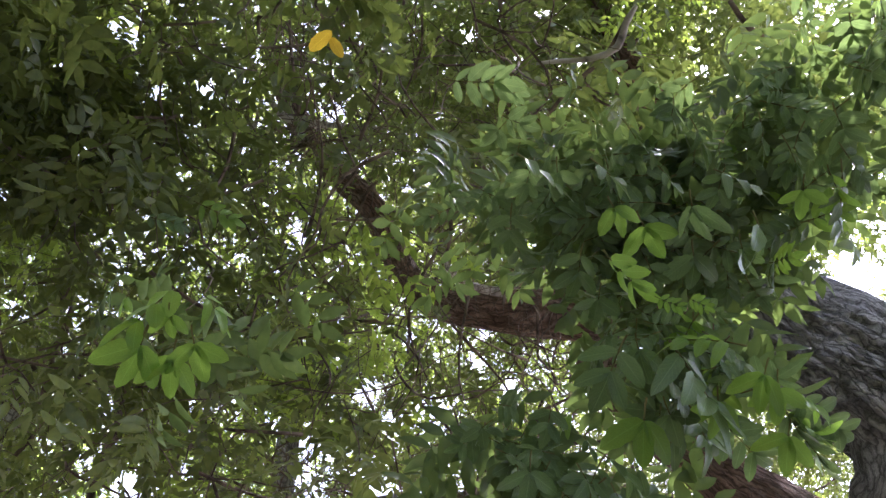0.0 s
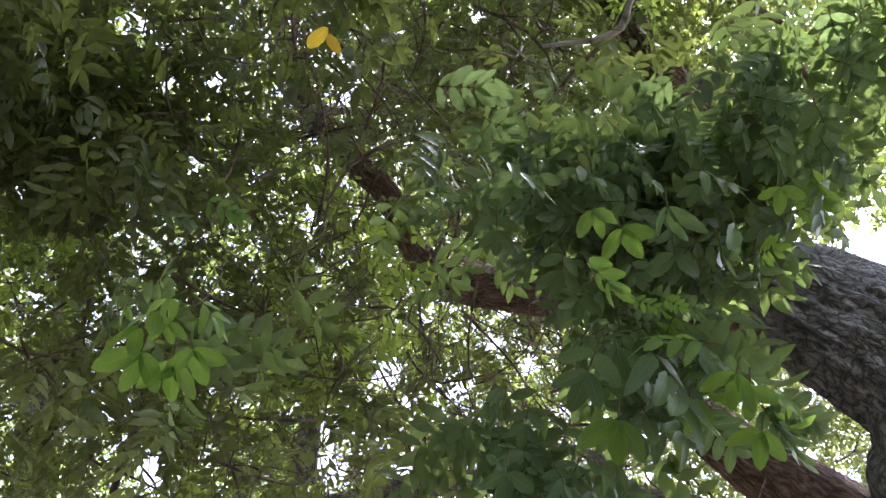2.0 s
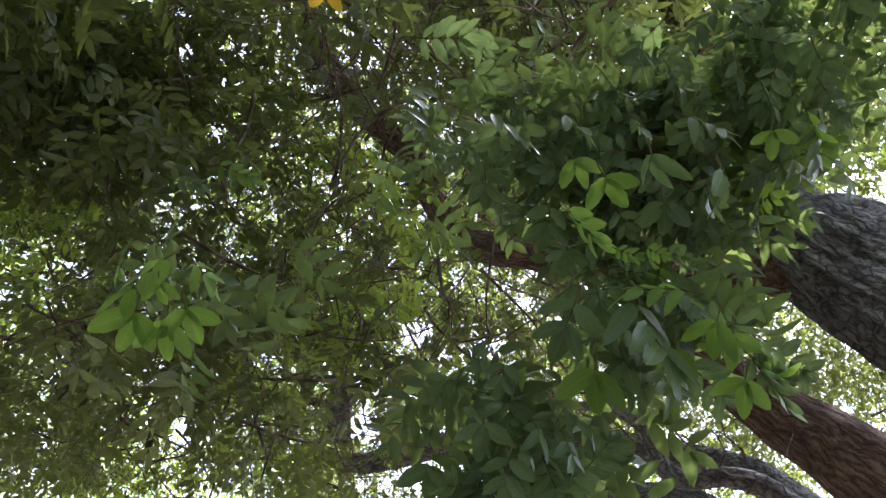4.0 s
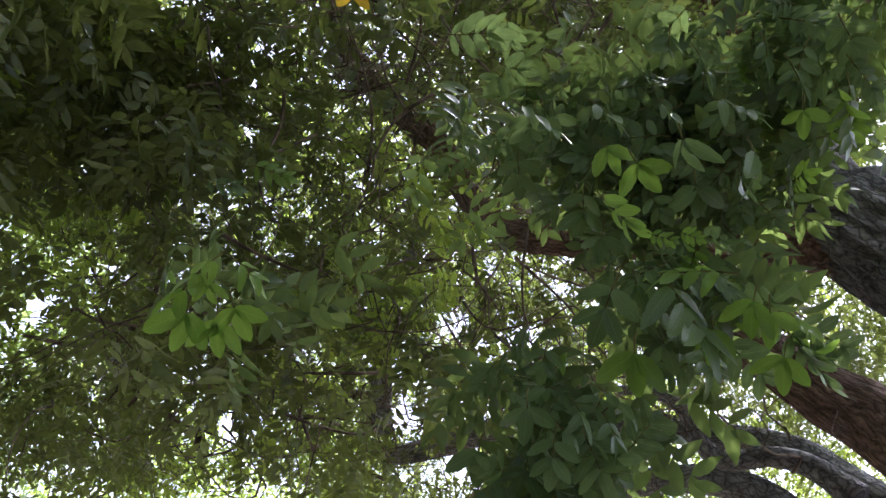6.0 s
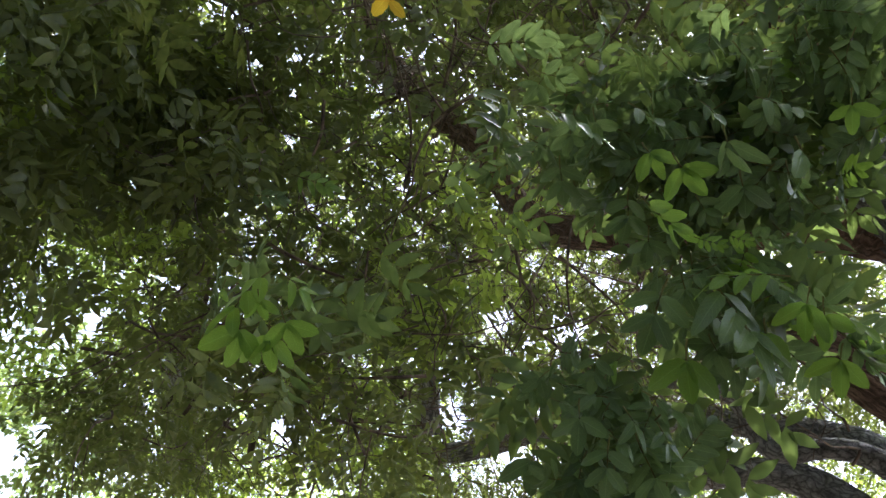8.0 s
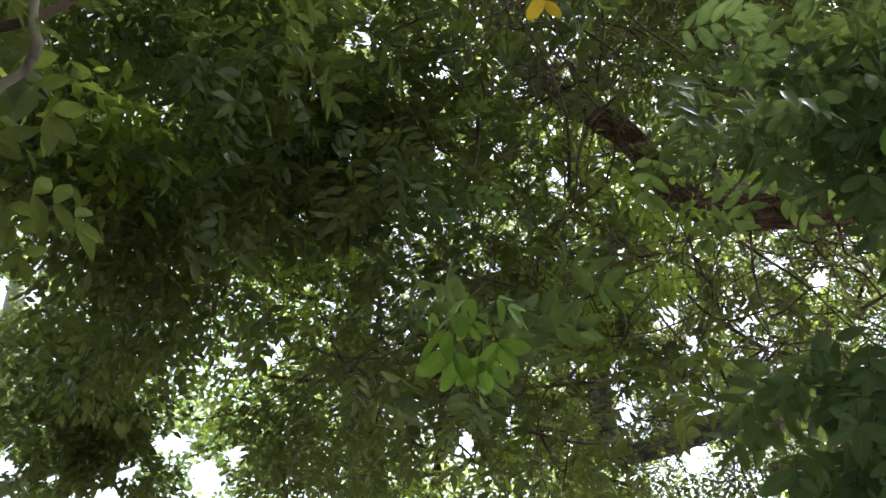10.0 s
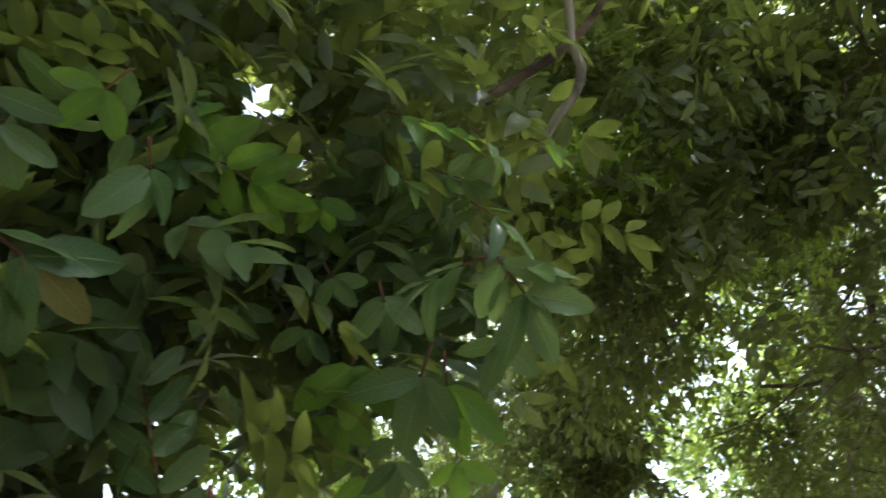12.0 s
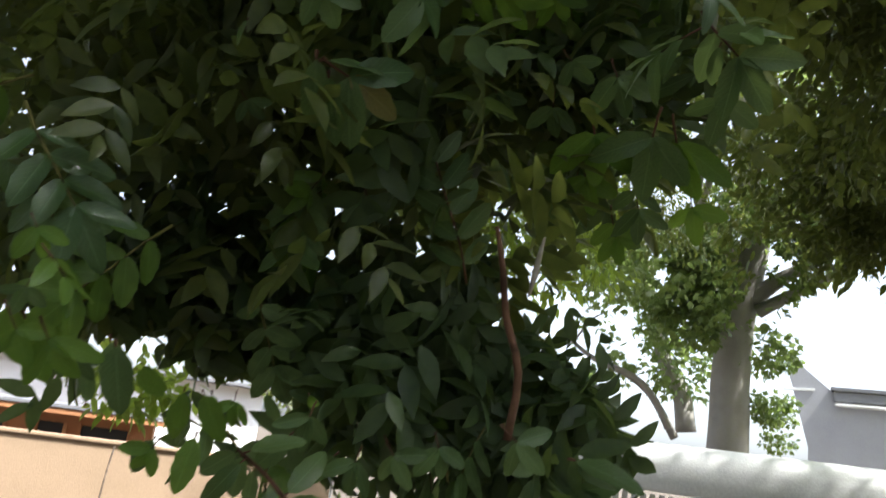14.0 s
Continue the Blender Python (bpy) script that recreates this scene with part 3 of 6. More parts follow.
low_gap((-1.086, -0.129, 1.583), 1.3, 2.0)
low_gap((-1.060, -0.326, 1.604), 1.3, 2.0)
low_gap((-1.068, -0.289, 1.615), 1.2, 2.0)
low_gap((-1.076, -0.244, 1.596), 1.2, 2.0)
low_gap((-1.085, -0.162, 1.587), 1.1, 2.0)
low_gap((-1.087, -0.101, 1.588), 0.8, 2.0)


def clear(p):
    """True for leaves outside the gaps."""
    d = p - EYE
    r = np.linalg.norm(d, axis=-1)
    ok = np.ones(len(p), bool)
    ragged = np.random.default_rng(len(p)).uniform(0.5, 1.35, len(p))
    for axis, half, near, far in GAPS:
        a = unit(np.array(axis) - EYE)
        ok &= ~((d @ a > r * np.cos(np.radians(half * ragged))) & (r > near) & (r < far))
    d = p - END
    r = np.linalg.norm(d, axis=-1)
    for axis, half, far in LOW_GAPS:
        ok &= ~((d @ unit(np.array(axis) - END) > r * math.cos(math.radians(half))) & (r > 0.68) & (r < far))
    return ok


def clump_leaves(rng, centres, radii, per):
    """Bases, directions and faces of leaves gathered round clump centres, outward and drooping."""
    n = len(centres)
    around = unit(rng.normal(0, 1, (n, per, 3))) * (rng.uniform(0, 1, (n, per, 1)) ** 0.45)
    base = centres[:, None] + around * radii[:, None, None] * np.array([1.15, 1.15, 0.75])
    way = around + rng.normal(0, 0.5, (n, per, 3)) + np.array([0, 0, -0.35])
    face = np.array([0, 0, 1.0]) + rng.normal(0, 0.55, (n, per, 3))
    base = base.reshape(-1, 3)
    ok = clear(base + 0.03 * unit(way.reshape(-1, 3)))
    return base[ok], way.reshape(-1, 3)[ok], face.reshape(-1, 3)[ok]


# ---- ground ----
bm = bmesh.new()
bmesh.ops.create_grid(bm, x_segments=60, y_segments=60, size=400)
for v in bm.verts:
    v.co.z = 0.05 * noise.noise(v.co * 0.11) - 0.02
me = bpy.data.meshes.new("ground")
bm.to_mesh(me)
bm.free()
me.materials.append(SOIL)
tagged(new("ground", me), "dry bare soil with leaf litter under the trees", "ground", kind="structure")

# ---- the big tree ----
tree = tagged(new("large_tree"), "large old tree with furrowed grey bark and dense pinnate leaves", "tree")
tree.location = (3.7, 3.0, 0)
bpy.context.view_layer.update()
limb("trunk", tree, [(3.75, 3.0, -0.15, 0.55), (3.65, 3.05, 0.7, 0.45), (2.92, 3.55, 2.58, 0.462), (2.61, 3.42, 2.94, 0.417), (2.41, 3.37, 3.15, 0.394), (2.24, 3.38, 3.31, 0.381), (2.09, 3.42, 3.47, 0.373), (1.94, 3.46, 3.62, 0.359), (1.78, 3.50, 3.80, 0.319), (1.64, 3.56, 4.00, 0.251), (1.62, 3.61, 4.49, 0.205), (1.64, 3.32, 5.25, 0.180)],
     BARK, 170, 0.016, 0.085, 0.12, "thick furrowed grey trunk leaning over", 1)
limb("limb", tree, [(2.08, 3.40, 3.35, 0.095), (2.05, 3.39, 3.14, 0.139), (2.03, 3.43, 2.94, 0.128), (2.02, 3.52, 2.69, 0.137), (2.2, 3.3, 1.2, 0.15), (2.3, 3.3, -0.1, 0.2)], BARK, 32, 0.04, 0.06, 0.08, "grey stem joining the trunk at a knot", 12)
limb("limb", tree, [(1.83, 3.51, 3.73, 0.245), (1.44, 3.61, 3.87, 0.180), (1.01, 3.69, 3.97, 0.151), (0.57, 3.74, 4.03, 0.137), (0.25, 3.76, 4.07, 0.115), (-0.05, 3.82, 4.17, 0.094), (-0.26, 3.85, 4.45, 0.087), (-0.44, 3.70, 4.78, 0.086), (-0.66, 3.62, 4.99, 0.084), (-0.87, 3.49, 5.22, 0.078), (-1.04, 3.30, 5.48, 0.064), (-1.16, 3.05, 5.90, 0.047)],
     BARK_RED, 36, 0.04, 0.05, 0.08, "long brown limb with shredded bark", 2)
limb("limb", tree, [(3.4, 3.3, 0.6, 0.26), (2.06, 3.81, 2.39, 0.224), (1.84, 3.73, 2.65, 0.203), (1.66, 3.80, 2.89, 0.177), (1.51, 3.85, 3.04, 0.157), (1.34, 3.93, 3.27, 0.147), (1.14, 4.09, 3.56, 0.120), (0.92, 4.23, 4.04, 0.100)],
     BARK_RED, 40, 0.035, 0.055, 0.06, "reddish brown limb with flaking bark", 3)
limb("limb", tree, [(3.5, 3.6, 0.5, 0.2), (2.03, 4.38, 2.35, 0.143), (1.93, 4.50, 2.57, 0.131), (1.78, 4.71, 2.83, 0.113), (1.67, 4.90, 3.06, 0.098), (1.48, 5.12, 3.23, 0.094), (1.17, 5.27, 3.35, 0.091), (0.76, 5.39, 3.49, 0.089), (0.17, 5.51, 3.56, 0.086), (-0.38, 5.60, 3.56, 0.092), (-0.72, 5.59, 3.47, 0.087), (-1.06, 5.65, 3.45, 0.075), (-1.41, 5.73, 3.60, 0.060)],
     BARK, 30, 0.04, 0.05, 0.08, "low grey crooked limb", 4)
limb("limb", tree, [(1.72, 4.44, 2.69, 0.082), (1.54, 4.55, 2.91, 0.069), (1.35, 4.59, 2.98, 0.064), (1.14, 4.64, 2.98, 0.060), (1.02, 4.64, 3.05, 0.056), (0.97, 4.60, 3.20, 0.053), (0.89, 4.58, 3.32, 0.045), (0.74, 4.57, 3.41, 0.035), (0.56, 4.67, 3.47, 0.030)],
     BARK, 24, 0.03, 0.05, 0.08, "twisting grey branch with pale lichen", 5)
limb("limb", tree, [(1.61, 4.83, 2.54, 0.132), (1.36, 5.04, 2.89, 0.102), (1.07, 5.17, 3.03, 0.092), (0.73, 5.32, 3.07, 0.090), (0.36, 5.45, 3.08, 0.083), (-0.07, 5.63, 3.20, 0.064)],
     BARK, 24, 0.04, 0.05, 0.08, "low grey crooked limb", 6)
limb("limb", tree, [(1.57, 3.40, 4.76, 0.160), (1.29, 3.20, 5.22, 0.109), (1.03, 2.99, 5.60, 0.093), (0.76, 2.68, 6.11, 0.077)], BARK_RED, 24, 0.05, 0.05, 0.06, "brown limb rising into the crown", 7)
# upright stems of the far side
limb("branch", tree, [(-3.01, 5.42, 3.24, 0.142), (-2.97, 5.01, 3.79, 0.128), (-2.85, 4.70, 4.28, 0.113), (-2.65, 4.44, 4.89, 0.090), (-2.47, 4.04, 5.65, 0.069)], BARK, 16, 0.08, 0.04, 0.06, "dark upright branch", 8)
limb("branch", tree, [(-1.18, 5.68, 3.61, 0.090), (-1.17, 5.57, 3.89, 0.090), (-1.08, 5.33, 4.46, 0.072), (-0.77, 5.10, 5.13, 0.055)], BARK, 16, 0.08, 0.04, 0.06, "dark upright branch", 9)
limb("branch", tree, [(-1.12, 5.59, 3.87, 0.041), (-1.55, 5.46, 3.92, 0.036), (-2.00, 5.19, 3.93, 0.031), (-2.52, 4.90, 3.76, 0.026)], BARK_TWIG, 10, 0.08, 0.0, 0.0)
limb("branch", tree, [(-0.01, 3.23, 4.28, 0.011), (-0.00, 3.32, 4.17, 0.014), (0.05, 3.40, 4.06, 0.018), (0.18, 3.52, 4.06, 0.025), (0.37, 3.61, 4.08, 0.029)], BARK_PALE, 10, 0.03, 0.0, 0.0, "pale bare twig")
limb("branch", tree, [(0.62, 1.50, 3.76, 0.007), (0.59, 1.55, 3.73, 0.012), (0.57, 1.61, 3.69, 0.013), (0.49, 1.65, 3.68, 0.010), (0.38, 1.67, 3.69, 0.008), (0.31, 1.68, 3.69, 0.005)], BARK_PALE, 10, 0.03, 0.0, 0.0, "pale curling twig")
limb("branch", tree, [(-1.01, 2.94, 4.99, 0.015), (-0.92, 3.05, 4.92, 0.022), (-0.80, 3.09, 4.91, 0.022), (-0.57, 3.13, 4.92, 0.015), (-0.31, 3.16, 4.93, 0.010)], BARK_PALE, 10, 0.03, 0.0, 0.0, "pale bare twig")
limb("branch", tree, [(-0.730, 0.243, 2.260, 0.007), (-0.694, 0.268, 2.288, 0.0065), (-0.659, 0.291, 2.312, 0.006), (-0.625, 0.304, 2.336, 0.005), (-0.590, 0.308, 2.365, 0.004)], BARK_TWIG, 10, 0.015, 0.0, 0.06, "thin brown branch")
limb("branch", tree, [(-0.575, 0.232, 2.313, 0.0045), (-0.595, 0.255, 2.290, 0.005), (-0.610, 0.271, 2.271, 0.005), (-0.611, 0.286, 2.249, 0.006), (-0.631, 0.295, 2.228, 0.005), (-0.651, 0.291, 2.213, 0.0055), (-0.674, 0.296, 2.205, 0.004), (-0.697, 0.302, 2.194, 0.003)], BARK_PALE, 10, 0.015, 0.0, 0.06, "pale crooked bare twig")
limb("branch", tree, [(-0.675, 0.023, 1.749, 0.002), (-0.683, 0.036, 1.711, 0.003), (-0.690, 0.046, 1.672, 0.0034), (-0.684, 0.061, 1.623, 0.0036), (-0.692, 0.060, 1.565, 0.0038)], STEM, 10, 0.015, 0.0, 0.06, "reddish brown young stem")
limb("branch", tree, [(-0.698, 0.078, 1.755, 0.001), (-0.704, 0.077, 1.737, 0.0025), (-0.709, 0.076, 1.718, 0.003), (-0.714, 0.074, 1.699, 0.001)], BARK_PALE, 10, 0.015, 0.0, 0.06, "pale hanging dead twig")

limb("branch", tree, [(-1.98, 2.54, 3.00, 0.007), (-1.93, 2.58, 3.00, 0.009), (-1.77, 2.58, 2.96, 0.011), (-1.67, 2.64, 2.99, 0.013), (-1.59, 2.66, 3.06, 0.013), (-1.52, 2.65, 3.15, 0.011), (-1.47, 2.58, 3.30, 0.010)], BARK_TWIG, 8, 0.04, label="crooked bare twig")
limb("branch", tree, [(-1.68, 2.74, 2.78, 0.010), (-1.62, 2.74, 2.86, 0.010), (-1.56, 2.74, 2.93, 0.010), (-1.53, 2.69, 3.06, 0.010), (-1.52, 2.64, 3.17, 0.009)], BARK_TWIG, 8, 0.04, label="crooked bare twig")
limb("branch", tree, [(-1.65, 2.87, 2.80, 0.009), (-1.60, 2.86, 2.88, 0.009), (-1.55, 2.84, 2.99, 0.009), (-1.47, 2.83, 3.10, 0.007)], BARK_TWIG, 8, 0.04)
limb("branch", tree, [(-1.28, 2.79, 2.57, 0.014), (-1.26, 2.76, 2.70, 0.014), (-1.22, 2.71, 2.86, 0.011), (-1.20, 2.65, 2.99, 0.007)], BARK_TWIG, 8, 0.04)
limb("branch", tree, [(-1.27, 2.76, 2.69, 0.007), (-1.23, 2.74, 2.78, 0.007), (-1.15, 2.71, 2.91, 0.005)], BARK_TWIG, 6, 0.04)
limb("branch", tree, [(-1.26, 2.84, 2.78, 0.007), (-1.14, 2.87, 2.83, 0.010), (-1.03, 2.90, 2.86, 0.009), (-0.90, 2.95, 2.86, 0.005)], BARK_TWIG, 6, 0.04)
limb("branch", tree, [(0.64, 1.64, 3.90, 0.007), (0.58, 1.75, 3.84, 0.009), (0.51, 1.81, 3.80, 0.009), (0.44, 1.88, 3.77, 0.008), (0.36, 1.96, 3.71, 0.006)], BARK_TWIG, 8, 0.04, label="thin brown branch")
limb("branch", tree, [(0.55, 1.76, 3.84, 0.005), (0.51, 1.83, 3.79, 0.006), (0.55, 1.88, 3.74, 0.006), (0.61, 1.89, 3.71, 0.004)], BARK_TWIG, 6, 0.04)
limb("branch", tree, [(0.23, 1.92, 4.40, 0.010), (0.25, 2.03, 4.32, 0.010), (0.25, 2.16, 4.22, 0.009), (0.28, 2.26, 4.12, 0.006)], BARK_TWIG, 6, 0.05)
limb("branch", tree, [(0.86, 1.39, 3.63, 0.008), (0.92, 1.44, 3.56, 0.009), (1.01, 1.47, 3.49, 0.009), (1.05, 1.54, 3.42, 0.008), (1.09, 1.59, 3.35, 0.006)], BARK_TWIG, 8, 0.04, label="thin brown branch")
limb("branch", tree, [(-0.85, 2.44, 4.39, 0.008), (-0.89, 2.54, 4.28, 0.011), (-0.96, 2.60, 4.20, 0.011), (-1.03, 2.71, 4.06, 0.008)], BARK_PALE, 8, 0.04)
# crown: leaf clumps through a hollow dome over the eye
rng = np.random.default_rng(5)
def polar(p):
    d = p - EYE
    r = np.linalg.norm(d, axis=1)
    return r, np.degrees(np.arctan2(-d[:, 0], d[:, 1])), np.degrees(np.arcsin(d[:, 2] / r))

def bay(p):
    """True in the bay beside the trunk where the crown is open to the sky."""
    r, az, el = polar(p)
    return ((az + 33.0) / 4.4) ** 2 + ((el - 31.5) / 3.3) ** 2 < 1

def lane(p):
    """True in front of the long brown limb, where few leaves hang."""
    r, az, el = polar(p)
    a, b = polar(np.array([(-0.93, 3.18, 5.34), (0.02, 4.12, 4.43)]))[1:]
    way = np.array([a[1] - a[0], b[1] - b[0]])
    u = np.clip(((az - a[0]) * way[0] + (el - b[0]) * way[1]) / (way @ way), 0, 1)
    return ((az - a[0] - u * way[0]) ** 2 + (el - b[0] - u * way[1]) ** 2 < 4.0 ** 2) & (r < 5.2)

cand = rng.uniform((-5.5, -3.5, 2.0), (7.5, 10.0, 7.2), (16000, 3))
r, az, el = polar(cand)
inside = ((cand[:, 0] - 1.2) / 5.6) ** 2 + ((cand[:, 1] - 3.6) / 5.8) ** 2 + ((cand[:, 2] - 2.0) / 4.9) ** 2 < 1
low = 13 + 5 * np.sin(az * 0.13) + 4 * np.sin(az * 0.31 + 1)
opening = (az > 36) & (az < 76) & (el < 31)
hollow = np.where((az > 2) & (az < 15) & (el > 36) & (el < 52), 5.4, np.where(az > 14, 2.2, np.where(el < 27, 6.2, np.where(el < 40, 4.9, 3.6)))) - 1.6 * np.clip((az + 2) / 16, 0, 1) * (az <= 14) * (el < 36)
keep = inside & ~bay(cand) & ~lane(cand) & ((az > -44) | (el < 24)) & (r > hollow) & (el > low) & ~opening & (az > -48) & (az < 118)
crown_centres = cand[keep]
pick = rng.permutation(len(crown_centres))[:700]
crown_centres = crown_centres[pick]
radii = rng.uniform(0.2, 0.42, len(crown_centres)) * np.where(polar(crown_centres)[0] > 4.5, 1.2, 1.0)
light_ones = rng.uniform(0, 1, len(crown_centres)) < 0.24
for mat, sel in ((CROWN, ~light_ones), (CROWN_PALE_LIT, light_ones)):
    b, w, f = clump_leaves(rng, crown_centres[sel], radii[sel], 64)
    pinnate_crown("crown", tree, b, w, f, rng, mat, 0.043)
# the roof of the crown and its far sides, coarser; mostly unseen, added for shade
cand = rng.uniform((-5.5, -5.0, 2.4), (8.0, 10.5, 8.2), (60000, 3))
r, az, el = polar(cand)
shell = ((cand[:, 0] - 1.2) / 6.4) ** 2 + ((cand[:, 1] - 3.0) / 7.0) ** 2 + ((cand[:, 2] - 2.0) / 6.0) ** 2
side = (az < -50) & (az > -62) & (cand[:, 1] > 1.5) & (el > 24) & (r > 3.5)
cand = cand[(shell < 1) & ~bay(cand) & (cand[:, 0] > -3.2) & ((cand[:, 0] < 2.0) | (cand[:, 1] > 2.6)) & (((cand[:, 2] > 5.0) & (cand[:, 1] > 0.8)) | side)][:300]
b, w, f = clump_leaves(rng, cand, rng.uniform(0.5, 0.9, len(cand)), 100)
me = blades_mesh("crown", b, w, f, 0.10 * rng.uniform(0.7, 1.3, len(b)), HEX * np.array([1.2, 1, 1]), HEX_FACES, CROWN)
tagged(hang(new("crown", me), tree), kind="stuff")
# crown leaves added over and behind the eye to block light, mostly unseen
cand = rng.uniform((-5.0, -4.5, 0.7), (3.2, 1.2, 6.0), (4000, 3))
r, az, el = polar(cand)
behind = ((az > np.where(cand[:, 2] < 2.4, 132, 120)) | (az < -66)) & ((np.abs(az) < 140) | (el < 20)) & (r > 2.0) & (r < 4.2)
above = (cand[:, 2] > 3.0) & (el > 42) & (cand[:, 0] < 1.8) & (cand[:, 1] < 0.3) & (r < 3.5)
over = (cand[:, 2] > 3.6) & (cand[:, 0] < -0.2) & (az > 50)
cand = cand[(r > 1.9) & (behind | above | over)][:720]
b, w, f = clump_leaves(rng, cand, rng.uniform(0.45, 0.8, len(cand)), 62)
me = blades_mesh("crown", b, w, f, 0.136 * rng.uniform(0.7, 1.3, len(b)), HEX * np.array([1.2, 1, 1]), HEX_FACES, CROWN)
tagged(hang(new("crown", me), tree), kind="stuff")
# thicker parts of the crown: high over the far left, and deep behind the limbs
def thicker(count, seed, lo, hi, near, far, per, size, mat, radius):
    rng = np.random.default_rng(seed)
    az = np.radians(rng.uniform(lo[0], hi[0], count))
    el = np.radians(rng.uniform(lo[1], hi[1], count))
    d = rng.uniform(near, far, count)
    c = EYE + d[:, None] * np.stack([-np.sin(az) * np.cos(el), np.cos(az) * np.cos(el), np.sin(el)], 1)
    c = c[~bay(c) & ~lane(c)]
    b, w, f = clump_leaves(rng, c, rng.uniform(*radius, len(c)), per)
    me = blades_mesh("crown", b, w, f, size * rng.uniform(0.7, 1.3, len(b)), HEX, HEX_FACES, mat)
    tagged(hang(new("crown", me), tree), kind="stuff")

thicker(14, 301, (12, 36), (46, 56), 3.0, 5.0, 462, 0.045, CROWN, (0.3, 0.5))
thicker(18, 302, (16, 22), (50, 38), 4.5, 6.5, 462, 0.045, CROWN, (0.3, 0.5))
thicker(54, 303, (-36, 8), (16, 34), 6.8, 9.5, 420, 0.053, CROWN, (0.45, 0.8))
# distant foliage with sunlight put into its leaf colour
thicker(40, 305, (12, 7), (36, 23), 6.5, 9.0, 420, 0.053, CROWN_PALE_LIT, (0.4, 0.7))
thicker(38, 306, (-8, 11), (16, 34), 5.4, 7.4, 420, 0.045, CROWN, (0.22, 0.4))
thicker(17, 307, (46, 15), (66, 32), 4.5, 6.5, 364, 0.045, CROWN, (0.25, 0.42))
thicker(16, 310, (37, 17), (66, 34), 4.0, 6.0, 336, 0.049, CROWN, (0.25, 0.42))
thicker(23, 311, (38, 32), (66, 52), 3.2, 5.2, 364, 0.045, CROWN, (0.25, 0.42))
thicker(22, 312, (38, 32), (62, 48), 3.4, 5.0, 280, 0.049, CROWN, (0.22, 0.36))
# unseen clumps overhead, added to keep the sun off the left boughs
thicker(18, 308, (-45, 63), (25, 84), 3.4, 4.6, 420, 0.049, CROWN, (0.3, 0.45))
thicker(29, 309, (-16, 44), (16, 57), 3.6, 5.4, 420, 0.045, CROWN, (0.28, 0.45))
thicker(42, 304, (-34, 34), (10, 54), 4.8, 7.0, 462, 0.045, CROWN, (0.3, 0.55))
# clumps above the left bough, added to shade it
thicker(12, 313, (62, 48), (122, 82), 1.5, 2.6, 280, 0.045, CROWN, (0.2, 0.34))
# dense bunches, shading themselves
def bunches(parent, seed, radius, per, size, mat, centres, shape=HEX, faces=HEX_FACES):
    rng = np.random.default_rng(seed)
    c = np.array(centres)
    b, w, f = clump_leaves(rng, c, rng.uniform(0.8, 1.2, len(c)) * radius, per)
    me = blades_mesh("crown", b, w, f, size * rng.uniform(0.7, 1.3, len(b)), shape, faces, mat)
    tagged(hang(new("crown", me), parent), kind="stuff")

bunches(tree, 501, 0.20, 260, 0.055, CROWN, [(-2.82, 2.29, 3.23), (-2.91, 2.33, 3.01), (-2.83, 2.50, 2.86), (-2.78, 2.65, 2.98), (-2.87, 2.53, 2.69), (-2.85, 2.83, 2.73), (-2.35, 3.32, 3.20), (-2.43, 3.36, 3.00), (-2.07, 3.79, 3.11), (-2.21, 3.78, 2.90), (-2.65, 2.20, 3.10), (-2.70, 2.26, 2.90), (-2.67, 2.38, 2.73), (-2.62, 2.48, 2.61), (-2.73, 2.38, 2.57), (-2.52, 3.21, 3.11), (-2.42, 3.35, 2.96), (-2.57, 3.41, 2.84)])
bunches(tree, 506, 0.2, 170, 0.055, CROWN, [(-2.96, 1.87, 3.03), (-2.99, 2.08, 2.96), (-3.00, 2.01, 2.73), (-2.98, 2.23, 2.70), (-2.99, 2.10, 2.57), (-2.91, 2.05, 3.17)])
# patch of sunlit foliage, its light painted in the leaf colour
bunches(tree, 505, 0.19, 110, 0.06, CROWN_PALE_LIT, [(-2.77, 2.95, 3.46), (-2.60, 3.14, 3.39), (-2.90, 2.94, 3.28), (-2.82, 3.17, 3.26), (-2.48, 3.28, 3.56), (-2.55, 3.05, 3.61), (-2.87, 2.74, 3.38), (-2.74, 2.72, 3.61)])
bunches(tree, 502, 0.19, 260, 0.05, CROWN, [(-1.33, 1.83, 3.53), (-1.16, 1.84, 3.62), (-1.66, 1.79, 3.45), (-1.71, 1.70, 3.32), (-1.41, 1.77, 3.35), (-1.11, 2.13, 3.67), (-1.93, 1.58, 2.78), (-1.95, 1.64, 2.65), (-1.61, 2.80, 3.09), (-1.67, 2.85, 2.90), (-0.86, 3.01, 3.29), (-0.79, 3.10, 3.15),
    (-1.18, 1.39, 3.45), (-1.20, 1.42, 3.27), (-1.16, 1.73, 3.16), (-1.00, 1.51, 3.47), (-0.91, 1.65, 3.67), (-1.26, 1.69, 3.13), (0.17, 1.91, 4.16), (-1.10, 1.53, 3.39), (-1.19, 1.62, 3.25), (-1.11, 1.79, 3.29), (-0.98, 1.70, 3.46), (-0.91, 1.87, 3.48), (-0.76, 1.88, 3.81), (-0.06, 2.05, 4.19), (-0.77, 3.04, 3.37), (-0.62, 3.16, 3.21), (-0.84, 2.75, 3.42)])
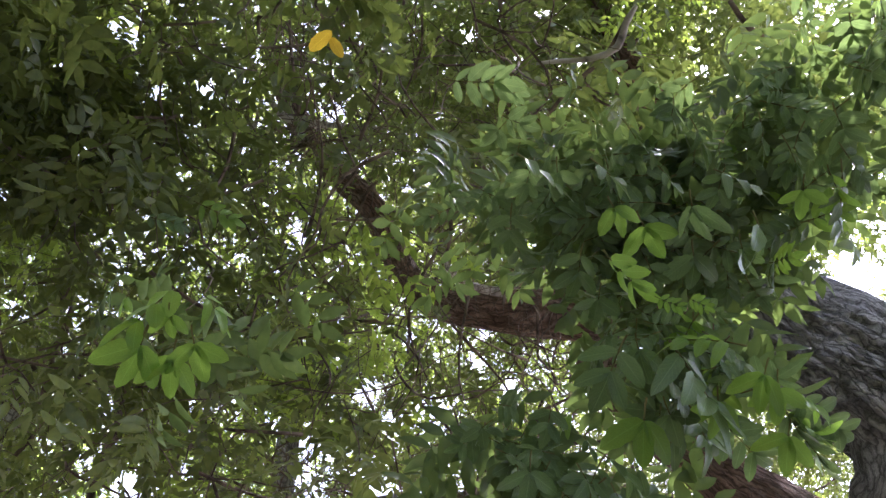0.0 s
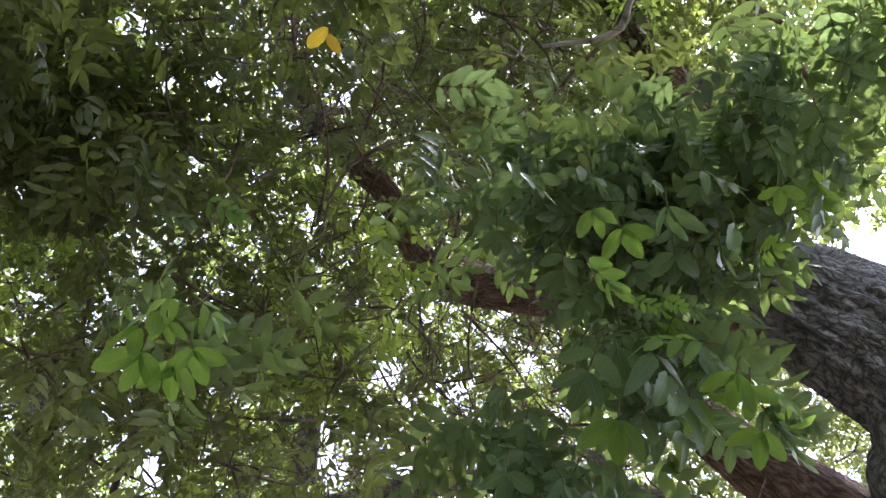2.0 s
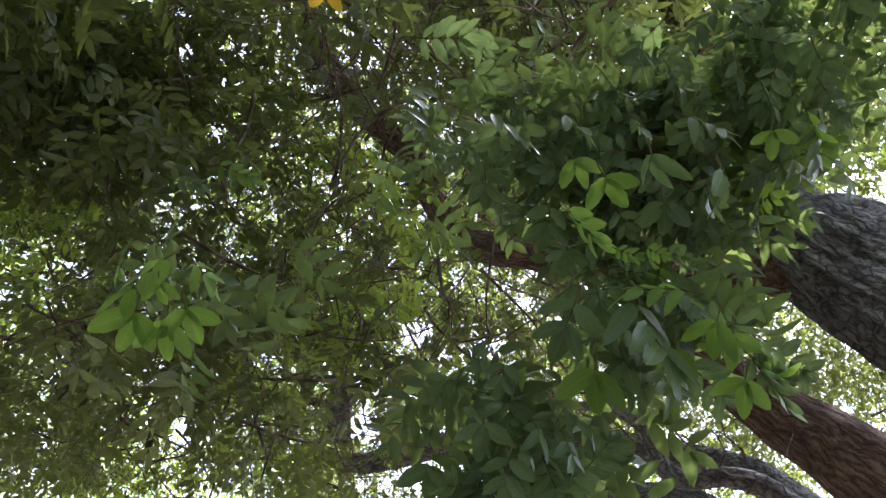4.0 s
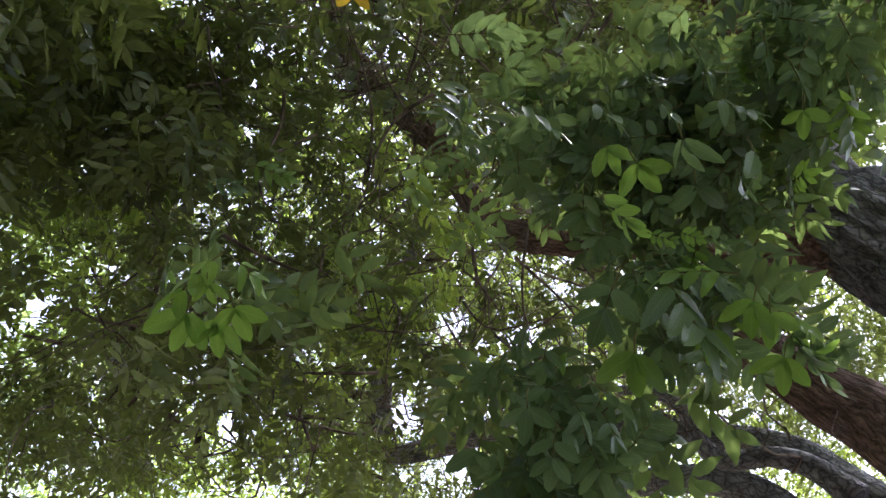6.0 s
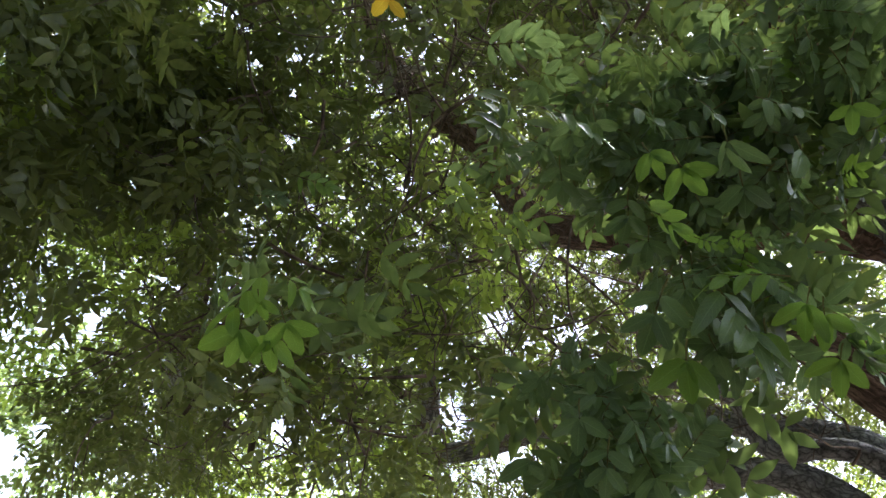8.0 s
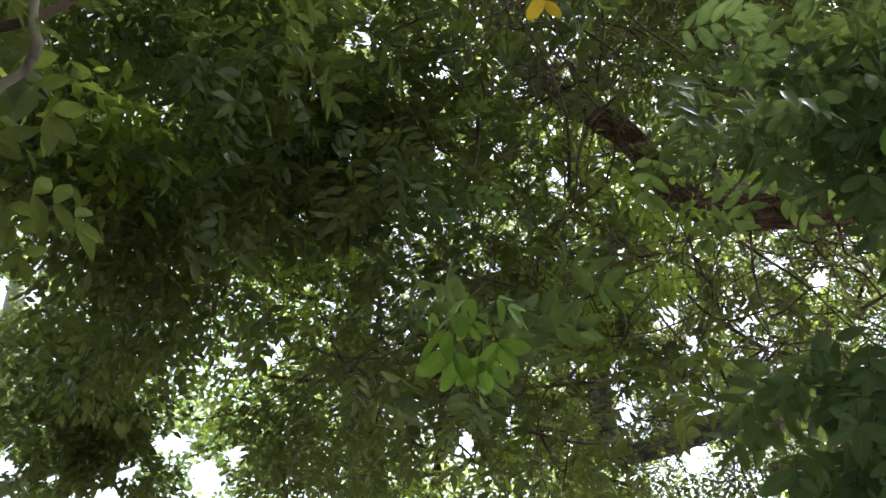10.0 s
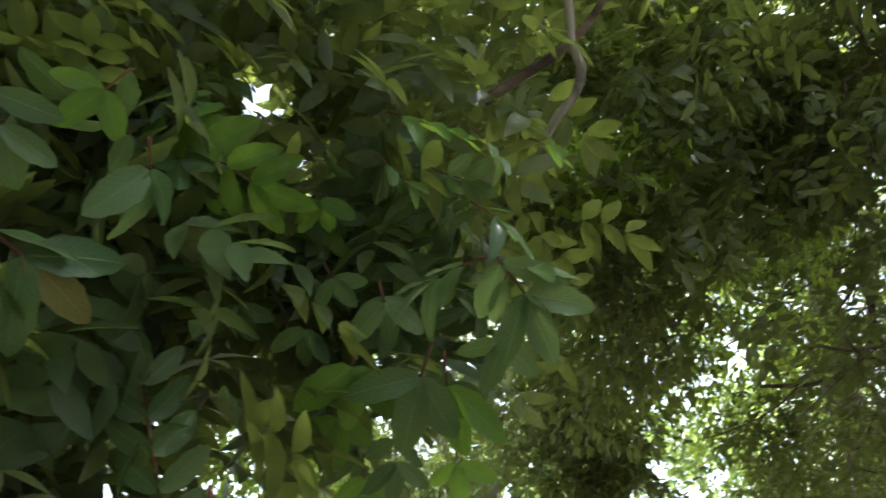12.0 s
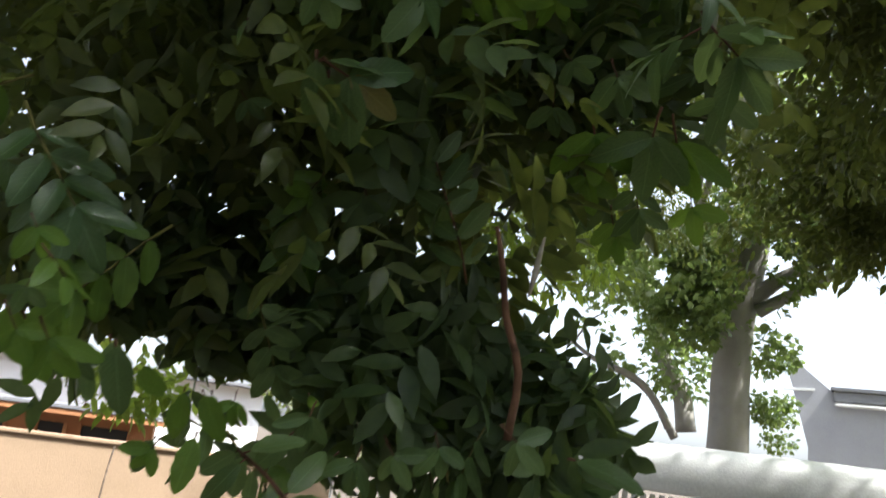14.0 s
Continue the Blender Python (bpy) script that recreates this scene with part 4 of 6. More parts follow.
# hanging foliage made to look sunlit by the brighter leaf colour
bunches(tree, 507, 0.15, 75, 0.06, CROWN_PALE_LIT, [(-2.83, 0.60, 2.55), (-2.87, 0.74, 2.63), (-2.93, 0.91, 2.64), (-2.74, 0.94, 2.51), (-2.75, 0.68, 2.40), (-2.91, 0.87, 2.41), (-2.95, 1.03, 2.42), (-2.90, 0.65, 2.30), (-2.86, 0.80, 2.27), (-3.08, 1.18, 2.55), (-3.09, 1.25, 2.42), (-3.01, 0.99, 2.26), (-2.90, 0.56, 2.70), (-3.15, 1.37, 2.76)])
bunches(tree, 508, 0.2, 190, 0.055, CROWN, [(-2.95, 2.32, 2.93), (-2.87, 2.41, 3.23), (-2.83, 2.45, 2.95), (-2.86, 2.37, 2.72), (-2.79, 2.56, 2.82), (-2.95, 2.36, 3.41), (-2.93, 2.27, 2.75), (-2.84, 2.71, 2.70)])
bunches(tree, 509, 0.28, 300, 0.05, CROWN, [(-2.54, 3.85, 3.82), (-2.37, 4.11, 4.02), (-2.46, 4.02, 3.59), (-2.29, 4.32, 3.71), (-2.38, 4.18, 3.35), (-2.23, 4.49, 3.38), (-2.49, 4.22, 3.09), (-2.30, 4.46, 3.05), (-2.10, 4.65, 3.13), (-2.56, 4.11, 2.89)])
# low fringe leaves with yellow light put into their colour
bunches(tree, 511, 0.10, 45, 0.06, CROWN_PALE_LIT, [(-2.65, -0.54, 1.61), (-2.56, -0.46, 1.57), (-2.67, -0.40, 1.59), (-2.86, -0.49, 1.67), (-2.77, -0.35, 1.63)])
bunches(tree, 512, 0.18, 170, 0.048, CROWN, [(-1.62, 0.96, 2.91), (-1.55, 1.01, 2.77), (-1.59, 1.17, 2.95), (-1.54, 1.21, 2.77), (-1.49, 1.30, 2.92), (-1.48, 1.31, 2.73), (-1.70, 1.39, 2.76), (-1.59, 1.43, 2.63), (-1.53, 1.04, 2.94), (-1.70, 0.94, 2.83), (-1.82, 1.34, 2.87), (-1.61, 0.75, 2.91), (-1.64, 0.71, 3.22), (-1.65, 0.79, 3.16), (-1.65, 0.76, 3.03), (-1.73, 0.96, 3.13), (-1.59, 0.85, 3.34), (-1.52, 1.01, 3.47), (-1.62, 1.11, 3.46), (-1.49, 1.25, 3.62), (-1.48, 1.37, 3.54), (-1.52, 1.48, 3.43), (-1.61, 1.49, 3.33), (-1.78, 1.16, 3.10), (-1.84, 1.10, 3.08), (-1.31, 1.33, 3.69), (-1.81, 0.96, 3.05), (-1.43, 1.05, 3.51), (-1.78, 1.36, 3.10)])
bunches(tree, 515, 0.24, 170, 0.05, CROWN, [(1.14, 5.01, 3.76), (1.44, 4.90, 3.86), (1.84, 5.05, 3.73), (1.86, 5.07, 3.02), (1.62, 5.00, 3.48), (1.32, 5.06, 3.53), (2.20, 5.11, 3.81), (1.90, 5.14, 3.45), (0.94, 5.12, 3.58)])
bunches(tree, 516, 0.24, 150, 0.05, CROWN, [(2.37, 5.17, 4.13), (2.48, 4.97, 3.94), (2.74, 5.11, 3.87), (2.90, 5.12, 4.18), (2.12, 5.29, 4.10), (2.52, 5.06, 3.69), (2.24, 5.33, 3.89), (2.53, 5.41, 3.97), (2.78, 5.19, 3.62)])
bunches(tree, 517, 0.2, 110, 0.045, CROWN, [(-1.33, 2.50, 4.63), (-1.21, 2.87, 4.62), (-0.83, 2.80, 4.83), (-0.65, 3.16, 4.81), (-1.13, 3.25, 4.57), (-0.10, 2.90, 4.86), (0.20, 2.99, 4.78), (-1.35, 2.90, 4.38)])
# out-of-view clumps set towards the sun, added to shade the leaves below
bunches(tree, 518, 0.5, 260, 0.09, CROWN, [(0.87, 2.70, 5.73), (1.00, 2.54, 5.63), (1.33, 2.70, 5.82), (1.49, 2.55, 5.67), (0.66, 2.53, 5.75), (0.53, 2.65, 5.85), (1.04, 2.60, 6.04)])
bunches(tree, 514, 0.26, 200, 0.05, CROWN, [(-0.89, 5.65, 3.25), (-0.64, 5.71, 3.15), (-0.35, 5.92, 3.25), (-0.10, 5.86, 3.48), (-0.66, 5.82, 3.81), (-0.28, 5.82, 3.88)])
# yellow-lit patch, the light painted by the leaf colour
bunches(tree, 504, 0.15, 60, 0.06, CROWN_PALE_LIT, [(-1.33, 0.91, 2.95), (-1.38, 1.06, 2.94), (-1.28, 1.10, 3.01), (-1.37, 0.97, 2.86), (-1.33, 0.64, 2.81), (-0.60, 2.81, 4.07), (-0.46, 2.93, 3.94), (-2.02, 2.94, 3.37), (-2.17, 2.88, 3.28), (-2.49, 2.94, 3.21)])
# twigs inside the crown
paths = []
for i in range(2100):
    p = crown_centres[int(rng.integers(len(crown_centres)))] + rng.normal(0, 0.25, 3)
    if i > 900:
        turn, rise, far = radians(rng.uniform(-23, 22)), radians(rng.uniform(14, 52)), rng.uniform(3.6, 6.5)
        if 1150 < i <= 1300:
            turn, rise, far = radians(rng.uniform(-10, 9)), radians(rng.uniform(18, 36)), rng.uniform(4.6, 6.2)
        if i > 1300:
            turn, rise, far = radians(rng.uniform(-12, 36)), radians(rng.uniform(18, 56)), rng.uniform(2.2, 3.8)
        p = EYE + far * np.array([-math.sin(turn) * math.cos(rise), math.cos(turn) * math.cos(rise), math.sin(rise)])
    way = unit(rng.normal(0, 1, 3) + np.array([0, 0, -0.2]))
    size = (0.002 + 0.009 * rng.uniform(0, 1) ** 3) * (0.6 if i > 1300 else 1)
    row = []
    for j in range(6):
        row.append((*p, size * (1 - 0.14 * j)))
        way = unit(way + rng.normal(0, 0.55, 3))
        p = p + way * rng.uniform(0.06, 0.2)
    paths.append(row)
for i in range(46):
    p = np.array((-0.82, 3.36, 5.07)) + rng.normal(0, 0.05, 3)
    way = unit(np.array((-0.93, -0.12, -0.36)) + rng.normal(0, 0.55, 3))
    row = []
    for j in range(5):
        row.append((*p, 0.006 - 0.001 * j))
        way = unit(way + rng.normal(0, 0.3, 3) + np.array([0, 0, -0.1]))
        p = p + way * rng.uniform(0.05, 0.14)
    paths.append(row)
joined_tubes("twig", tree, paths, BARK_TWIG)

# low skirt of the crown, dense and dark, close to the eye
def skirt(count, seed, lo, hi, near, far, mat, per=9):
    rng = np.random.default_rng(seed)
    az = np.radians(rng.uniform(lo[0], hi[0], count))
    el = np.radians(rng.uniform(lo[1], hi[1], count))
    d = rng.uniform(near, far, count)
    c = EYE + d[:, None] * np.stack([-np.sin(az) * np.cos(el), np.cos(az) * np.cos(el), np.sin(el)], 1)
    b, w, f = clump_leaves(rng, c, (rng.uniform(0.1, 0.22, count) * d ** 0.5), per)
    pinnate_crown("crown", tree, b, w, f, rng, mat, shape=MID, faces=MID_FACES, trim=True)


def mass(centre, spread, count, seed, mat, face=(0, 0, 1), droop=0.5, leaf_len=0.05):
    """The crowded inner leaves of a bough, past counting."""
    rng = np.random.default_rng(seed)
    b = np.array(centre) + rng.normal(0, 0.65, (count, 3)) * np.array(spread)
    w = rng.normal(0, 1, (count, 3)) * np.array([1, 1, 0.5]) - np.array([0, 0, droop])
    f = np.array(face) + rng.normal(0, 0.5, (count, 3))
    ok = clear(b + 0.05 * unit(w))
    b, w, f = b[ok], w[ok], f[ok]
    pinnate_crown("crown", tree, b, w, f, rng, mat, leaf_len, shape=MID, faces=MID_FACES, trim=True)

skirt(135, 31, (82, 10), (116, 34), 0.95, 1.9, CROWN)
skirt(44, 32, (72, 32), (88, 46), 1.0, 1.8, CROWN)
skirt(80, 34, (96, 20), (124, 50), 1.1, 2.0, CROWN)

# hanging sprays of the crown at arm's length and a little beyond
def sprays(count, seed, lo, hi, near, far, per, mat):
    rng = np.random.default_rng(seed)
    az = np.radians(rng.uniform(lo[0], hi[0], count))
    el = np.radians(rng.uniform(lo[1], hi[1], count))
    d = rng.uniform(near, far, count)
    c = EYE + d[:, None] * np.stack([-np.sin(az) * np.cos(el), np.cos(az) * np.cos(el), np.sin(el)], 1)
    c = c[~lane(c)]
    b, w, f = clump_leaves(rng, c, rng.uniform(0.12, 0.28, len(c)), per)
    pinnate_crown("crown", tree, b, w, f, rng, mat, 0.056, shape=MID, faces=MID_FACES)

sprays(30, 401, (4, 20), (48, 57), 2.0, 3.4, 17, CROWN)
sprays(9, 402, (6, 20), (46, 50), 2.6, 3.6, 13, CROWN_PALE_LIT)
sprays(24, 405, (8, 18), (48, 48), 2.2, 3.8, 24, CROWN)
sprays(9, 406, (-6, 36), (12, 54), 2.8, 4.0, 20, CROWN)
sprays(6, 407, (-4, 14), (12, 30), 2.8, 4.0, 16, CROWN)
sprays(10, 403, (2, 26), (14, 36), 2.4, 3.4, 12, CROWN_PALE_LIT)
sprays(12, 404, (-24, 38), (6, 54), 2.4, 3.6, 12, CROWN)
# leafy boughs close to the eye
G = [LEAF]
GM = [LEAF, LEAF, LEAF, LEAF_YOUNG_BACKLIT]
bough(tree, (0.08, 0.74, 2.29), (0.09, 0.10, 0.05), 15, 1, G, (0.4, 0.66), droop=0.9, face=(-0.03, -0.75, -0.66))
bough(tree, (0.17, 0.73, 2.28), (0.10, 0.10, 0.06), 21, 2, G, (0.4, 0.66), droop=0.9, face=(-0.13, -0.74, -0.66))
bough(tree, (0.30, 0.72, 2.29), (0.14, 0.12, 0.07), 40, 3, G, (0.4, 0.66), droop=0.9, face=(-0.24, -0.71, -0.66))
bough(tree, (0.42, 0.70, 2.29), (0.09, 0.10, 0.09), 32, 4, GM, (0.4, 0.66), droop=0.9, face=(-0.35, -0.68, -0.64))
bough(tree, (0.53, 0.63, 2.38), (0.14, 0.12, 0.14), 32, 5, G, (0.4, 0.66), droop=0.9, face=(-0.43, -0.59, -0.68))
bough(tree, (0.22, 0.75, 2.18), (0.08, 0.07, 0.05), 14, 6, G, (0.4, 0.66), droop=0.9, face=(-0.18, -0.79, -0.59))
bough(tree, (0.32, 0.73, 2.17), (0.07, 0.07, 0.04), 15, 7, G, (0.4, 0.66), droop=0.9, face=(-0.29, -0.77, -0.57))
bough(tree, (0.22, 0.72, 2.04), (0.055, 0.06, 0.035), 12, 8, G, (0.4, 0.66), droop=0.9, face=(-0.20, -0.85, -0.49))
bough(tree, (0.28, 0.70, 2.01), (0.025, 0.04, 0.02), 9, 39, GM, (0.4, 0.66), droop=0.9, face=(-0.28, -0.84, -0.46))
bough(tree, (0.26, 0.71, 1.96), (0.035, 0.05, 0.02), 6, 10, G, (0.4, 0.66), droop=0.9, face=(-0.25, -0.87, -0.42))
bough(tree, (0.09, 0.72, 1.93), (0.05, 0.05, 0.035), 12, 11, G, (0.4, 0.66), droop=0.9, face=(-0.01, -0.92, -0.39))
bough(tree, (0.13, 0.73, 1.86), (0.055, 0.05, 0.04), 14, 12, G, (0.4, 0.66), droop=0.9, face=(-0.05, -0.95, -0.32))
bough(tree, (0.09, 0.72, 1.81), (0.05, 0.05, 0.04), 14, 23, G, (0.4, 0.66), droop=0.9, face=(0.00, -0.97, -0.26))
bough(tree, (-0.84, 0.23, 2.18), (0.055, 0.055, 0.035), 6, 13, GM, (0.8, 1.25), droop=1.2, face=(0.72, -0.37, -0.59))
bough(tree, (-0.88, 0.13, 2.08), (0.05, 0.05, 0.03), 5, 14, GM, (0.8, 1.25), droop=1.2, face=(0.80, -0.30, -0.52))
bough(tree, (-0.91, 0.19, 2.00), (0.04, 0.04, 0.03), 4, 15, GM, (0.8, 1.25), droop=1.2, face=(0.82, -0.35, -0.45))
bough(tree, (-0.76, -0.10, 2.05), (0.05, 0.05, 0.05), 4, 16, GM, (0.8, 1.25), droop=1.2, face=(0.81, -0.08, -0.58))
bough(tree, (-0.97, -0.11, 1.86), (0.07, 0.06, 0.05), 7, 17, GM, (0.8, 1.25), droop=1.2, face=(0.94, -0.06, -0.33))
bough(tree, (-0.82, -0.40, 1.76), (0.08, 0.08, 0.08), 6, 18, GM, (0.8, 1.25), droop=1.2, face=(0.92, 0.28, -0.27))
bough(tree, (-0.89, -0.23, 1.69), (0.10, 0.10, 0.04), 4, 19, GM, (0.8, 1.25), droop=1.2, face=(0.98, 0.07, -0.17))
bough(tree, (-0.94, -0.04, 1.62), (0.08, 0.08, 0.04), 8, 20, GM, (0.8, 1.25), droop=1.2, face=(0.99, -0.15, -0.08))
bough(tree, (-0.96, -0.17, 1.53), (0.04, 0.05, 0.015), 3, 21, GM, (0.8, 1.25), droop=1.2, face=(1.00, 0.00, 0.03))
bough(tree, (-0.92, 0.07, 1.55), (0.04, 0.05, 0.03), 5, 22, GM, (0.8, 1.25), droop=1.2, face=(0.96, -0.27, 0.00))

bough(tree, (0.31, 0.67, 1.95), (0.03, 0.04, 0.02), 6, 41, GM, (0.4, 0.6), droop=0.9, face=(-0.32, -0.85, -0.41))

# crowded inner leaves of the same boughs, their shade put into the leaf colour
LM = LEAF_SHADED
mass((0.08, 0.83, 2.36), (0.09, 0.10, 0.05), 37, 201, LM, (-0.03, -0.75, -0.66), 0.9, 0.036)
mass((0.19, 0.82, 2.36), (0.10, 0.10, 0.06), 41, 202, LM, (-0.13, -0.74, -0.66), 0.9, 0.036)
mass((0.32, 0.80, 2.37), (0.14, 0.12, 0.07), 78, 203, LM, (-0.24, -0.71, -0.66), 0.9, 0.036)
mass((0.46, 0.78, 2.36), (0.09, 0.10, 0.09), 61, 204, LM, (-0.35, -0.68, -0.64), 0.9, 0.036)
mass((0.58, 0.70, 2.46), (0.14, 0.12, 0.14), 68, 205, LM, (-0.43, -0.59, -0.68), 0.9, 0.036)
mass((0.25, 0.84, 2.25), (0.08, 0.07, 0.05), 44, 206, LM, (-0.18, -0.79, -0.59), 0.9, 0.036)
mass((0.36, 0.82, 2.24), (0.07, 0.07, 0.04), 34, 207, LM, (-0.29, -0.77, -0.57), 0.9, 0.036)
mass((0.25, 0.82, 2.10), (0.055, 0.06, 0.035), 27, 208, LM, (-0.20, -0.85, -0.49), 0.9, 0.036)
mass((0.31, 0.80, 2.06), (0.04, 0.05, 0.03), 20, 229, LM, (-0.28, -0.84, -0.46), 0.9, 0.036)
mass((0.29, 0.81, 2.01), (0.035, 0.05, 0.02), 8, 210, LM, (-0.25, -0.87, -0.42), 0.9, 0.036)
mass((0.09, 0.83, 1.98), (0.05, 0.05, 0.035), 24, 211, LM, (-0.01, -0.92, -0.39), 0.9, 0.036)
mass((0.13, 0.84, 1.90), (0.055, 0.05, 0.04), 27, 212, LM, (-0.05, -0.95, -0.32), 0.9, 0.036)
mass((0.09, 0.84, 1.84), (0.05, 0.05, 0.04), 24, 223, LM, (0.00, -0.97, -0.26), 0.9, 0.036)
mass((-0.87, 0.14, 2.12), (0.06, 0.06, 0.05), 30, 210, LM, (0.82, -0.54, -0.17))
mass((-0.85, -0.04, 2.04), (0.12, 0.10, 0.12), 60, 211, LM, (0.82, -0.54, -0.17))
mass((-0.16, 1.89, 3.07), (0.16, 0.12, 0.09), 22, 213, CROWN_PALE_LIT, (-0.00, -0.97, -0.24))
mass((-0.42, 1.91, 3.31), (0.08, 0.08, 0.08), 9, 214, CROWN_PALE_LIT, (-0.00, -0.97, -0.24))
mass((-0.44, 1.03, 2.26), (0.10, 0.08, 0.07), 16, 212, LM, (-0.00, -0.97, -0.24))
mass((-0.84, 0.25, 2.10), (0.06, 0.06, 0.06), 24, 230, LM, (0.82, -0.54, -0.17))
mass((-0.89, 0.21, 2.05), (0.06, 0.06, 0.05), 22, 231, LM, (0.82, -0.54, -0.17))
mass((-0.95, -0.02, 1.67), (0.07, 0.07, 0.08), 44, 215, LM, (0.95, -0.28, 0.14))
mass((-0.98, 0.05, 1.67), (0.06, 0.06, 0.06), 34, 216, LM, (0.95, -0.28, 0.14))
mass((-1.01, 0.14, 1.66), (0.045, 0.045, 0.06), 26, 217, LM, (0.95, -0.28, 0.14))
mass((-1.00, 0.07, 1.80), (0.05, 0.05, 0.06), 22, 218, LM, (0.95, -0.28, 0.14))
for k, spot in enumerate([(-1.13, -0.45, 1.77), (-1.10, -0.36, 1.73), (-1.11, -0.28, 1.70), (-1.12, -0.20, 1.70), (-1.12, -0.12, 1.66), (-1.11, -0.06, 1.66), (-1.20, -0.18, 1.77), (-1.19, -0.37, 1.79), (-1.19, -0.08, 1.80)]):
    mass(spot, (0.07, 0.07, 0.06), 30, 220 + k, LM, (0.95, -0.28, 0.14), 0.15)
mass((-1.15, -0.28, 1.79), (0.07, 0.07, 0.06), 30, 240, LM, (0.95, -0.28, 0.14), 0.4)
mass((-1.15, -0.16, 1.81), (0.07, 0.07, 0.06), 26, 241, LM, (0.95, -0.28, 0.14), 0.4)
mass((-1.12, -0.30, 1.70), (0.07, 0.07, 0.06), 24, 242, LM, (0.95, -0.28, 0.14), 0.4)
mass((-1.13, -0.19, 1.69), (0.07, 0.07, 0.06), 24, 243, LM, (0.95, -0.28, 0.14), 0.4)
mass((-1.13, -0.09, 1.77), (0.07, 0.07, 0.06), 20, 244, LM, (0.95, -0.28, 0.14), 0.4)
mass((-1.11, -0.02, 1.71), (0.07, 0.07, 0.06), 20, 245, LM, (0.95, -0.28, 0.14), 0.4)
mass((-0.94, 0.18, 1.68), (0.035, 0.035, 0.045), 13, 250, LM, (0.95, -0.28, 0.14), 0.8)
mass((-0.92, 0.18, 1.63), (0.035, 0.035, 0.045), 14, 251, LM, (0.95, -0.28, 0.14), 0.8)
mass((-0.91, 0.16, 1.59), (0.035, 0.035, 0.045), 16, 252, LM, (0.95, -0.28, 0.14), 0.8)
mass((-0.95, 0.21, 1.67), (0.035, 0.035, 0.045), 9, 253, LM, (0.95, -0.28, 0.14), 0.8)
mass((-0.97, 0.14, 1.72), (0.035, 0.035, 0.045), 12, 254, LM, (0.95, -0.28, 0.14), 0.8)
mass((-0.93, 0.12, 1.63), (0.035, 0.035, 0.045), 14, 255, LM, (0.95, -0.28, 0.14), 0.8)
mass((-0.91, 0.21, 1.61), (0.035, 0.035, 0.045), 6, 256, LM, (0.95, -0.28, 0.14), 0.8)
# leaves that can be told apart
split_leaf(tree, (0.168, 0.607, 1.972), (0.131, 0.624, 1.905), (-0.14, -0.88, -0.45), LEAF, 2, 0)
split_leaf(tree, (0.185, 0.638, 1.993), (0.189, 0.652, 1.945), (-0.15, -0.70, -0.70), LEAF, 1, 1)
split_leaf(tree, (0.177, 0.637, 1.998), (0.135, 0.642, 1.982), (-0.10, -0.60, 0.80), LEAF, 1, 2)
split_leaf(tree, (0.164, 0.580, 2.117), (0.182, 0.594, 2.078), (-0.16, -0.77, -0.61), LEAF_YOUNG_BACKLIT, 1, 3, "bright leaf in young and backlit green")
split_leaf(tree, (0.192, 0.586, 2.103), (0.214, 0.613, 2.059), (-0.20, -0.78, -0.59), LEAF_YOUNG_BACKLIT, 1, 0, "bright leaf in young and backlit green")
split_leaf(tree, (0.241, 0.564, 2.112), (0.242, 0.589, 2.064), (-0.19, -0.58, 0.79), LEAF, 1, 1)
split_leaf(tree, (0.156, 0.598, 2.063), (0.195, 0.608, 2.000), (-0.93, -0.18, 0.31), LEAF_YOUNG_BACKLIT, 3, 2, "bright leaf in young and backlit green")
split_leaf(tree, (0.198, 0.601, 2.011), (0.228, 0.602, 1.995), (-0.22, -0.83, -0.52), LEAF_YOUNG_BACKLIT, 4, 3, "bright leaf in young and backlit green")
split_leaf(tree, (0.226, 0.595, 2.007), (0.250, 0.598, 1.991), (-0.26, -0.82, -0.51), LEAF_YOUNG_BACKLIT, 4, 0, "bright leaf in young and backlit green")
split_leaf(tree, (0.275, 0.607, 1.961), (0.190, 0.598, 1.979), (-0.17, -0.58, 0.80), LEAF_YOUNG_BACKLIT, 3, 1, "bright leaf in young and backlit green")
split_leaf(tree, (0.207, 0.611, 1.969), (0.247, 0.594, 1.863), (0.69, -0.65, 0.33), LEAF, 3, 2)
split_leaf(tree, (0.203, 0.633, 1.953), (0.230, 0.630, 1.897), (0.71, -0.63, 0.33), LEAF, 2, 3)
split_leaf(tree, (0.245, 0.626, 1.988), (0.289, 0.602, 1.938), (0.66, -0.68, 0.31), LEAF, 3, 0)
split_leaf(tree, (0.284, 0.591, 1.940), (0.265, 0.607, 1.897), (-0.31, -0.85, -0.42), LEAF_YOUNG_BACKLIT, 1, 1, "bright leaf in young and backlit green")
split_leaf(tree, (0.298, 0.610, 1.939), (0.291, 0.623, 1.893), (-0.27, -0.69, -0.67), LEAF_YOUNG_BACKLIT, 1, 2, "bright leaf in young and backlit green")
split_leaf(tree, (0.309, 0.632, 1.933), (0.351, 0.627, 1.905), (-0.24, -0.55, 0.80), LEAF_YOUNG_BACKLIT, 2, 3, "bright leaf in young and backlit green")
split_leaf(tree, (0.313, 0.643, 1.907), (0.296, 0.656, 1.862), (-0.34, -0.87, -0.36), LEAF_YOUNG_BACKLIT, 1, 0, "bright leaf in young and backlit green")
split_leaf(tree, (0.173, 0.596, 1.904), (0.162, 0.621, 1.848), (-0.14, -0.75, -0.65), LEAF_YOUNG_BACKLIT, 1, 1, "bright leaf in young and backlit green")
split_leaf(tree, (0.197, 0.627, 1.921), (0.209, 0.643, 1.879), (-0.18, -0.73, -0.66), LEAF, 1, 2)
